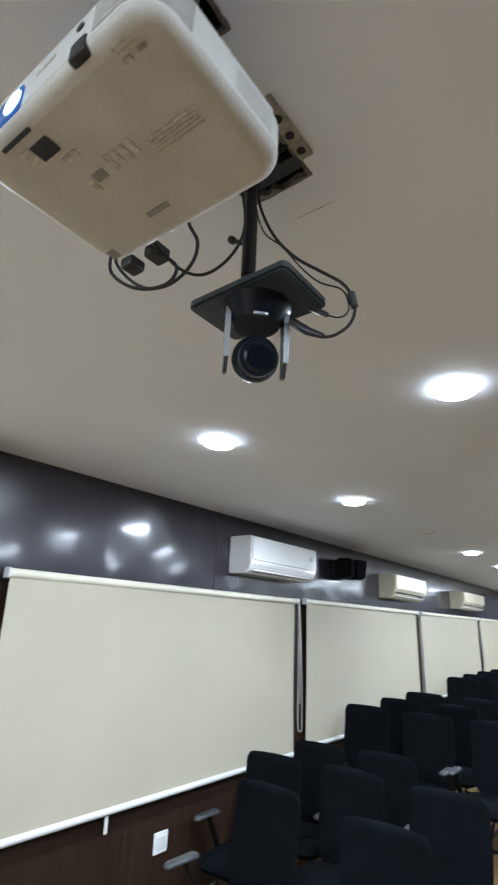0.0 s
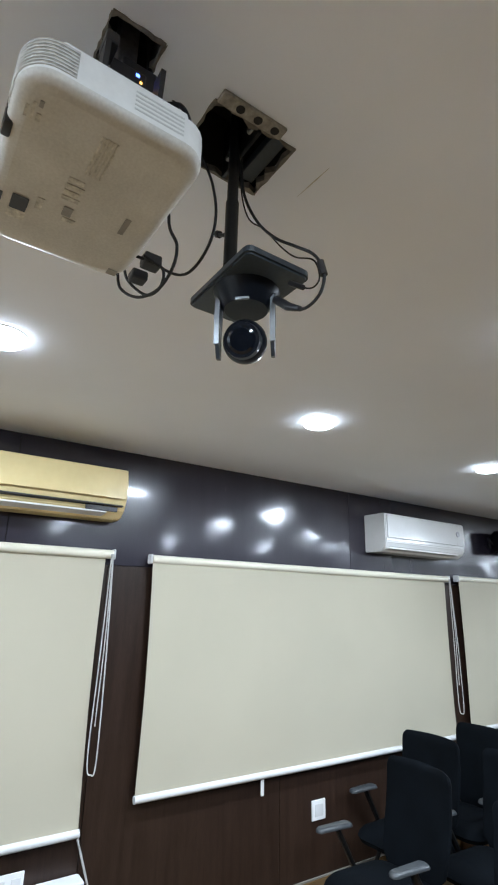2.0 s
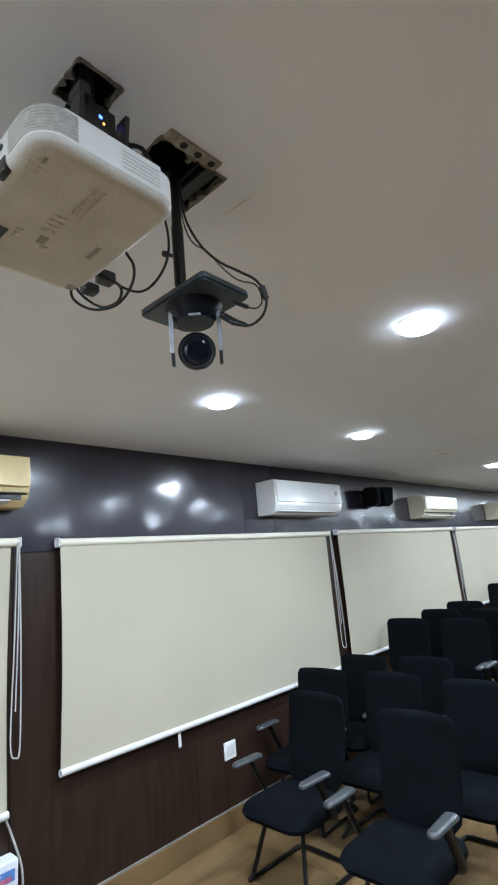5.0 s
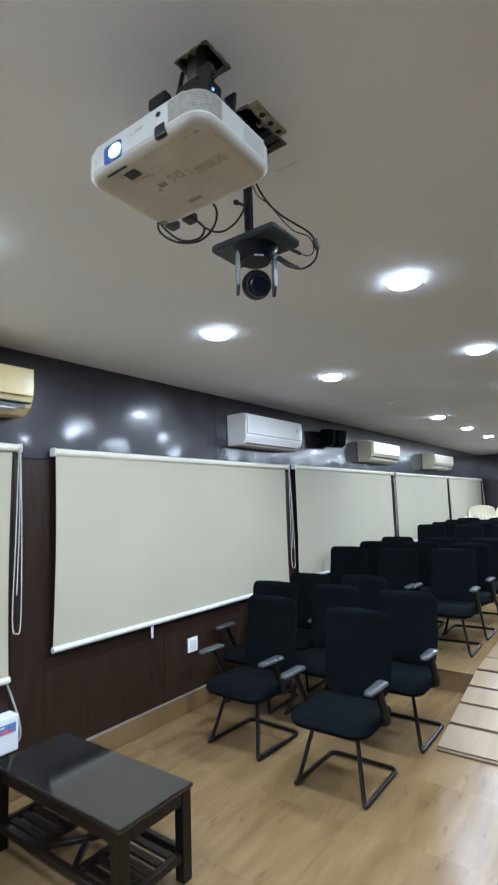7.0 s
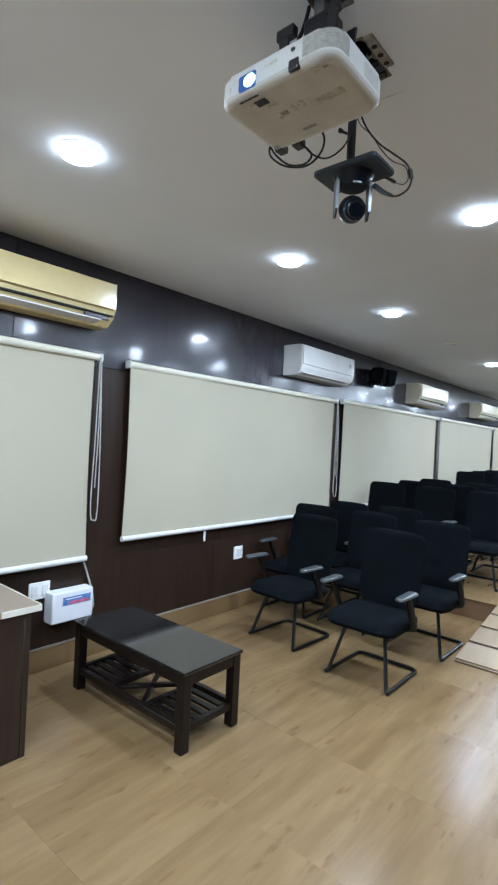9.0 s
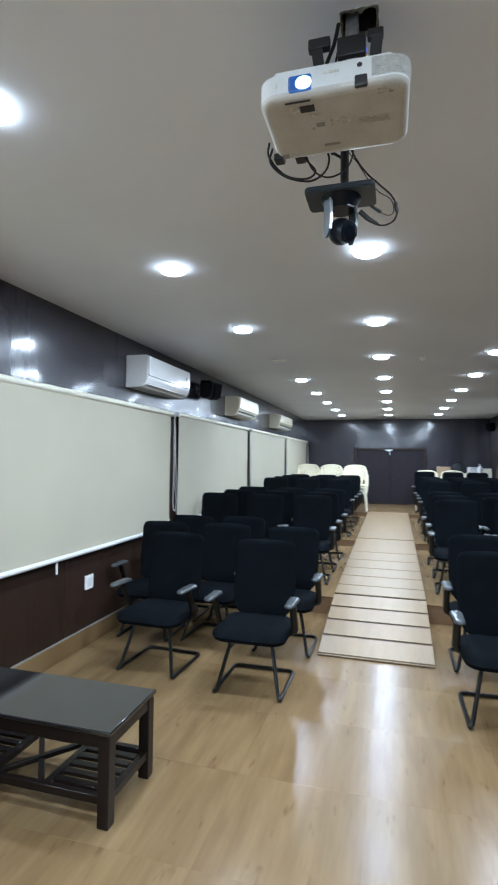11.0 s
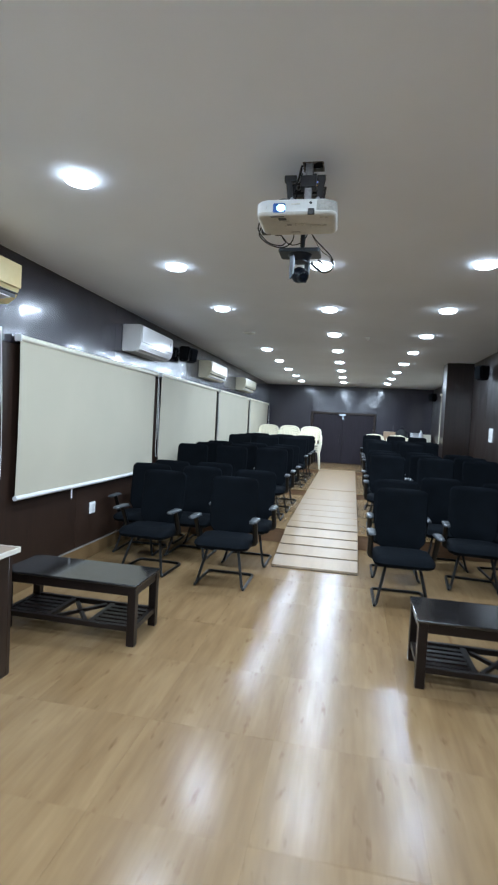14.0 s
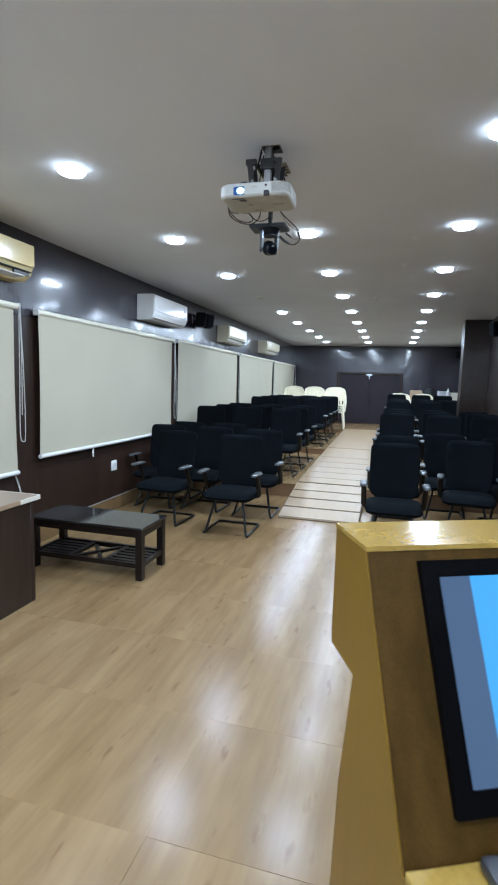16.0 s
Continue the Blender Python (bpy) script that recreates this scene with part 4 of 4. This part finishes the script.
mt = thing("projector_mount", pose(-0.345, 0.29, CEIL), "dark and galvanised steel ceiling mount for the projector", "ceiling mount")
part("drop_tube", box(B(), -0.016, 0.016, -0.016, 0.016, -0.172, 0.12, 0.003), M_GREY_METAL, mt)
part("cross_plate", box(B(), -0.10, 0.075, -0.05, 0.05, -0.180, -0.172, 0.002, 1), M_DARK, mt)
for sx, lean in ((-0.066, -0.018), (0.050, 0.014)):
    for sy in (-0.045, 0.04):
        bm = prism(B(), [(sx - 0.012, -0.215), (sx + 0.012, -0.215), (sx + lean + 0.014, -0.075), (sx + lean - 0.014, -0.075)], lambda a, b, d: Vector((a, sy - 0.004 + d, b)), 0.008)
        part("arm", bm, M_DARK, mt, shade=False)
        part("bolt", rod(B(), (sx, sy - 0.005, -0.165), (sx, sy - 0.012, -0.165), 0.008, 8), M_GREY_METAL, mt)
part("clamp_plate", box(B(), -0.104, -0.050, -0.052, -0.030, -0.085, -0.058, 0.003), M_DARK, mt)
part("clamp_plate", box(B(), 0.040, 0.078, -0.050, -0.030, -0.082, -0.060, 0.003), M_DARK, mt)
adapter = part("signal_adapter", box(B(), 0.010, 0.034, -0.012, 0.046, -0.088, -0.035, 0.003), M_DARK, mt, "small black adapter box with lit indicator lamps")
part("indicator", box(B(), 0.0342, 0.0355, 0.011, 0.017, -0.064, -0.058), M_LED_BLUE, adapter, "blue indicator lamp")
part("indicator", box(B(), 0.0342, 0.0355, 0.018, 0.022, -0.074, -0.070), M_LED_ORANGE, adapter, "orange indicator lamp")
part("clamp_block", box(B(), -0.035, 0.035, -0.03, 0.03, -0.10, -0.05, 0.004), M_DARK, mt)


def cable(name, pts, r, label, mat=M_CABLE):
    c = thing(name, pose(0, 0, 0), label, "cable", "projector and camera cables")
    part("cord", tube(B(), spline(pts, 10), r, 8), mat, c)
    return c


c1 = cable("projector_cable", [(-0.572, 0.385, 2.372), (-0.580, 0.397, 2.338), (-0.540, 0.418, 2.304), (-0.474, 0.432, 2.290), (-0.432, 0.440, 2.315), (-0.420, 0.440, 2.355), (-0.436, 0.430, 2.400), (-0.428, 0.415, 2.46), (-0.372, 0.330, 2.64)], 0.003, "black cable looping from the projector up to the ceiling")
part("plug", box(B(), -0.574, -0.545, 0.407, 0.440, 2.352, 2.372, 0.004), M_DARK, c1)
c2 = cable("projector_cable", [(-0.50, 0.386, 2.362), (-0.478, 0.43, 2.345), (-0.458, 0.435, 2.318), (-0.48, 0.44, 2.303), (-0.53, 0.44, 2.312), (-0.565, 0.43, 2.335), (-0.59, 0.412, 2.37), (-0.585, 0.40, 2.40)], 0.003, "black cable looping below the projector")
part("plug", box(B(), -0.513, -0.484, 0.407, 0.442, 2.348, 2.372, 0.004), M_DARK, c2)
cable("projector_cable", [(-0.484, 0.405, 2.358), (-0.466, 0.45, 2.330), (-0.428, 0.468, 2.314), (-0.384, 0.476, 2.330), (-0.358, 0.480, 2.372), (-0.360, 0.478, 2.440), (-0.372, 0.455, 2.52), (-0.358, 0.335, 2.66)], 0.0026, "thin black cable rising behind the projector")
cable("mount_cable", [(-0.27, 0.39, 2.43), (-0.28, 0.37, 2.49), (-0.315, 0.345, 2.52), (-0.335, 0.33, 2.60), (-0.335, 0.32, 2.68)], 0.004, "black cable rising into the ceiling opening")
cable("mount_cable", [(-0.42, 0.24, 2.43), (-0.40, 0.26, 2.50), (-0.385, 0.275, 2.56), (-0.37, 0.285, 2.66)], 0.005, "black cable rising into the ceiling opening")

# rough openings: boxes above, coloured near-black as the void's shade, and broken plaster rims
def opening(x0, x1, y0, y1, seed):
    o = thing("ceiling_opening", pose(0, 0, CEIL), "rough cut hole in the plasterboard with crumbled edges and a dark void", "ceiling opening")
    bm = B()
    w = 0.006
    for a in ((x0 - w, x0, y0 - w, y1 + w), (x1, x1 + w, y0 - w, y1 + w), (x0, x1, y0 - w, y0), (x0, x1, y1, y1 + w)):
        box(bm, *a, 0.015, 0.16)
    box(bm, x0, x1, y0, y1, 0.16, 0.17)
    part("void_box", bm, M_HOLE_SHADE, o, shade=False)
    r = random.Random(seed)
    for side in range(4):
        n = 9
        bm = B()
        length = (y1 - y0) if side < 2 else (x1 - x0)
        inner, outer = [], []
        for k in range(n + 1):
            s = k / n * length
            dip = r.uniform(0.000, 0.006) + (0.012 * r.random() if r.random() < 0.35 else 0.0)
            if side == 0: p, q = (x0 + dip, y0 + s), (x0 - r.uniform(0.0005, 0.003), y0 + s)
            elif side == 1: p, q = (x1 - dip, y0 + s), (x1 + r.uniform(0.0005, 0.003), y0 + s)
            elif side == 2: p, q = (x0 + s, y0 + dip), (x0 + s, y0 - r.uniform(0.0005, 0.003))
            else: p, q = (x0 + s, y1 - dip), (x0 + s, y1 + r.uniform(0.0005, 0.003))
            inner.append([bm.verts.new((*p, z)) for z in (-0.003, 0.012)])
            outer.append([bm.verts.new((*q, z)) for z in (-0.002, 0.012)])
        for k in range(n):
            bm.faces.new((inner[k][0], inner[k + 1][0], outer[k + 1][0], outer[k][0]))
            bm.faces.new((inner[k][0], inner[k][1], inner[k + 1][1], inner[k + 1][0]))
            bm.faces.new((outer[k][0], outer[k + 1][0], outer[k + 1][1], outer[k][1]))
        part("broken_rim", bm, M_GYPSUM, o, "crumbled plaster edge", shade=False)
    return o


opening(*HOLES[0], 3)
hole = opening(*HOLES[1], 8)
strip = part("plaster_strip", box(B(), -0.318, -0.291, 0.450, 0.588, -0.006, 0.010, 0.002, 1), M_GYPSUM_PALE, hole, "torn strip of plasterboard with punched holes")
# flat near-black discs draw the darkness of the punched holes
for yy in (0.492, 0.530, 0.568):
    part("punched_hole", rod(B(), (-0.305, yy, -0.0064), (-0.305, yy, -0.0058), 0.0085, 14), M_HOLE_SHADE, strip)

# the beam, and the screen that it falls on
la = bpy.data.lights.new("projector_beam", "SPOT")
la.energy, la.color, la.spot_size, la.spot_blend, la.shadow_soft_size = 1100, (0.66, 0.83, 1.0), radians(30), 0.1, 0.012
ob = new("projector_beam", la)
ob.matrix_basis = look((-0.444, 0.134, 2.357), (-0.45, YF, 1.75))
ps = thing("projection_screen", pose(-0.4, YF, 1.0), "white projection screen on the front wall", "projection screen")
part("screen_cloth", box(B(), -1.1, 1.1, 0.01, 0.014, 0.0, 1.4), M_BLIND_BAR, ps)
part("screen_case", box(B(), -1.15, 1.15, 0.003, 0.08, 1.4, 1.48, 0.01), M_WHITE_PLASTIC, ps)

# ---------------------------------------------------------------- conference camera hanging on its pole
PAN = Matrix.Rotation(radians(47), 4, "Z")
cm = thing("conference_camera", pose(-0.400, 0.577, 2.299), "dark conference camera hung upside down on a black ceiling pole", "camera")
plate_bm = prism(B(), rounded(-0.104, 0.104, -0.068, 0.068, 0.014, 4), lambda a, b, d: Vector((a, b, d)), 0.018)
bmesh.ops.bevel(plate_bm, geom=[e for e in plate_bm.edges if abs(e.verts[0].co.z - e.verts[1].co.z) < 1e-5], offset=0.004, segments=2, affect="EDGES")
pl = part("base_plate", plate_bm, M_GUNMETAL, cm)
part("printed_bar", box(B(), -0.08, -0.058, -0.0632, -0.0622, 0.006, 0.011), M_SILVER, pl)
part("swivel_base", rod(B(), (0, 0, -0.036), (0, 0, 0.0), 0.040, 28, 0.062), M_CAMERA, cm)
part("silver_bezel", box(B(), -0.013, 0.013, -0.046, -0.041, -0.040, -0.034, 0.002, m=PAN), M_SILVER, cm)
for s in (-1, 1):
    prof = [(-0.010, -0.010), (-0.013, -0.060), (-0.008, -0.105), (0.004, -0.128), (0.016, -0.126), (0.016, -0.010)]
    yoke = part("yoke_arm", prism(B(), prof, lambda a, b, d: PAN @ Vector((s * 0.050 - 0.0035 + d, a, b)), 0.007), M_GUNMETAL, cm)
    edge = [(-0.0145, -0.012), (-0.0175, -0.060), (-0.0125, -0.106), (-0.0085, -0.106), (-0.0135, -0.060), (-0.0105, -0.012)]
    part("silver_edge", prism(B(), edge, lambda a, b, d: PAN @ Vector((s * 0.0505 - 0.0045 + d, a, b)), 0.009), M_SILVER, yoke, "silver edge strip", shade=False)
bm = B()
bmesh.ops.create_uvsphere(bm, u_segments=28, v_segments=18, radius=0.040, matrix=Matrix.Translation((0, 0, -0.10)))
part("camera_head", bm, M_CAMERA, cm)
AIM = PAN @ Matrix.Translation((0, 0, -0.10)) @ Matrix.Rotation(radians(22), 4, "X")
head = part("lens_barrel", rod(B(), AIM @ Vector((0, -0.020, 0)), AIM @ Vector((0, -0.040, 0)), 0.0335, 28, 0.031), M_CAMERA, cm)
part("lens_glass", rod(B(), AIM @ Vector((0, -0.0402, 0)), AIM @ Vector((0, -0.0425, 0)), 0.025, 28, 0.020), M_GLASS_DARK, head, "dark glossy lens")
bp = thing("camera_pole", pose(-0.385, 0.53, 2.318), "black steel pole holding the camera from the ceiling opening", "ceiling pole")
part("pole", rod(B(), (0, 0, 0), (0, 0, 0.40), 0.0105, 16), M_TUBE, bp)
part("sleeve", rod(B(), (0, 0, 0.012), (0, 0, 0.15), 0.0125, 16), M_TUBE, bp)
part("clamp_knob", rod(rod(B(), (-0.010, -0.003, 0.083), (-0.032, -0.008, 0.097), 0.004, 8), (-0.030, -0.0075, 0.096), (-0.037, -0.0092, 0.101), 0.007, 10), M_TUBE, bp)
part("top_bracket", box(B(), -0.070, 0.064, 0.012, 0.020, 0.272, 0.395, 0.003), M_TUBE, bp)
for sx in (-0.036, 0.042):
    part("washer", rod(B(), (sx, 0.012, 0.303), (sx, 0.0085, 0.303), 0.013, 20), M_VENT_WHITE, bp)
    part("bolt_head", rod(B(), (sx, 0.0084, 0.303), (sx, 0.003, 0.303), 0.008, 6), M_DARK, bp)
part("steel_channel", box(B(), -0.062, 0.064, 0.050, 0.082, 0.290, 0.312, 0.002, 1), M_GUNMETAL, bp)
k1 = cable("camera_cable", [(-0.388, 0.548, 2.64), (-0.390, 0.552, 2.55), (-0.383, 0.558, 2.49), (-0.360, 0.572, 2.428), (-0.325, 0.586, 2.378), (-0.282, 0.598, 2.338), (-0.250, 0.608, 2.308), (-0.236, 0.615, 2.280), (-0.234, 0.618, 2.255), (-0.246, 0.618, 2.232), (-0.276, 0.616, 2.222), (-0.310, 0.612, 2.234), (-0.335, 0.606, 2.258)], 0.0027, "black camera cable drooping from the ceiling to the camera base")
part("ferrite", rod(B(), (-0.238, 0.614, 2.288), (-0.234, 0.618, 2.262), 0.0062, 12), M_DARK, k1)
part("plug", rod(rod(B(), (-0.290, 0.614, 2.226), (-0.318, 0.610, 2.243), 0.0048, 10, 0.0075), (-0.318, 0.610, 2.243), (-0.345, 0.604, 2.268), 0.0078, 10), M_DARK, k1)
k2 = cable("camera_cable", [(-0.392, 0.550, 2.64), (-0.398, 0.556, 2.53), (-0.384, 0.566, 2.452), (-0.352, 0.582, 2.412), (-0.318, 0.594, 2.358), (-0.288, 0.602, 2.322), (-0.252, 0.612, 2.298), (-0.244, 0.617, 2.262), (-0.262, 0.616, 2.252), (-0.296, 0.612, 2.272)], 0.0014, "thin black camera lead beside the thicker cable")
part("plug", rod(B(), (-0.282, 0.614, 2.263), (-0.312, 0.610, 2.286), 0.0048, 10), M_DARK, k2)
sc = thing("ceiling_scratch", pose(-0.357, 0.711, CEIL - 0.0008, 0, 0, 2), "thin dark scratch on the white ceiling", "scratch")
part("mark", prism(B(), [(-0.055, 0.0), (0, 0.0016), (0.045, 0.0), (0, -0.0012)], lambda a, b, d: Vector((a, b, d)), 0.0006), M_STICKER, sc)

# ---------------------------------------------------------------- podium with a built-in monitor
pd = thing("podium", pose(0.248, -1.549, 0, 0, 0, 25.3), "honey-coloured varnished wooden podium with a built-in monitor", "podium")
PW = 0.78
side_prof = [(0.0, 1.2185), (0.0, 1.03), (-0.096, 1.029), (-0.06, 0.83), (-0.045, 0.60), (-0.03, 0.0), (-0.52, 0.0), (-0.52, 0.88), (-0.268, 0.888), (-0.116, 1.2185)]
for x in (0.0, PW - 0.02):
    part("side_panel", prism(B(), side_prof, lambda a, b, d: Vector((x + d, a, b)), 0.02), M_PODIUM, pd, shade=False)
part("top_rail", prism(B(), [(0.0, 1.226), (0.0, 1.2195), (-0.121, 1.2195), (-0.119, 1.226)], lambda a, b, d: Vector((-0.001 + d, a, b)), PW + 0.002), M_PODIUM_TOP, pd, "polished honey top rail", shade=False)
part("front_panel", prism(B(), [(-0.003, 1.210), (-0.003, 1.034), (-0.022, 1.034), (-0.022, 1.210)], lambda a, b, d: Vector((0.021 + d, a, b)), PW - 0.042), M_PODIUM, pd, shade=False)
part("lower_front_panel", prism(B(), [(-0.099, 1.025), (-0.063, 0.83), (-0.048, 0.60), (-0.033, 0.02), (-0.053, 0.02), (-0.068, 0.60), (-0.083, 0.83), (-0.119, 1.025)], lambda a, b, d: Vector((0.021 + d, a, b)), PW - 0.042), M_PODIUM, pd, shade=False)
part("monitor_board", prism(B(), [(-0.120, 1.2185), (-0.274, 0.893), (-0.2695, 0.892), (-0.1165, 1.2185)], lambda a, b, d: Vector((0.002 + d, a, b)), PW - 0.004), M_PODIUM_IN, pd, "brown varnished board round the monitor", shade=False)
part("keyboard_shelf", box(B(), -0.002, PW + 0.002, -0.54, -0.276, 0.888, 0.904, 0.003), M_PODIUM_TOP, pd, "polished shelf below the monitor")
slope = math.atan2(0.3255, 0.154)


def on_board(bm, x0, x1, s0, s1, d0, d1, bevel=0.0):
    return box(bm, x0, x1, s0, s1, d0, d1, bevel, 2, m=Matrix.Translation((0.0, -0.2745, 0.893)) @ Matrix.Rotation(slope - math.pi, 4, "X") @ Matrix.Diagonal((1, -1, 1, 1)))


bm = B()
SX0, SX1, S0, S1 = 0.069, 0.60, 0.050, 0.346
on_board(bm, SX0, SX0 + 0.024, S0, S1, -0.012, -0.001)
on_board(bm, SX1 - 0.022, SX1, S0, S1, -0.012, -0.001)
on_board(bm, SX0 + 0.024, SX1 - 0.022, S0, S0 + 0.028, -0.012, -0.001)
on_board(bm, SX0 + 0.024, SX1 - 0.022, S1 - 0.022, S1, -0.012, -0.001)
mon = part("monitor_bezel", bm, M_BEZEL, pd, "black monitor frame", shade=False)
part("screen", on_board(B(), SX0 + 0.024, 0.139, S0 + 0.028, S1 - 0.022, -0.008, -0.002), M_SCREEN_DIM, mon, "lit grey-blue screen margin")
part("screen", on_board(B(), 0.139, SX1 - 0.022, S0 + 0.028, S1 - 0.022, -0.0082, -0.002), M_SCREEN_BLUE, mon, "lit bright blue screen picture")
PM = pd.matrix_basis
rem = thing("remote_control", PM @ pose(0.155, -0.312, 0.9045, 0, 0, -4), "black remote control with red marks on the podium shelf", "remote control")
part("case", box(B(), -0.075, 0.075, -0.022, 0.022, 0.0, 0.018, 0.006), M_DARK, rem)
for k in range(4):
    part("button", rod(B(), (-0.05 + 0.03 * k, 0.0, 0.018), (-0.05 + 0.03 * k, 0.0, 0.021), 0.006, 10), M_GREY_METAL if k % 2 else M_RED, rem)

# ---------------------------------------------------------------- floor tiles, last
T = 0.6
tile = finish(box(B(), 0.0001, T - 0.0001, 0.0001, T - 0.0001, -0.012, 0.0, 0.0003, 1), False)
tile.materials.append(M_FLOOR)
x = -0.352 - 4 * T
for i in range(8):
    for j in range(15):
        y = -0.4 - 7 * T + j * T
        if y > STEP1 or y < YF - T:
            continue
        lie = random.Random(i * 40 + j)
        piece("tile", tile, floor, pose(x + i * T, y, 0, lie.uniform(-0.06, 0.06), lie.uniform(-0.06, 0.06), 0))
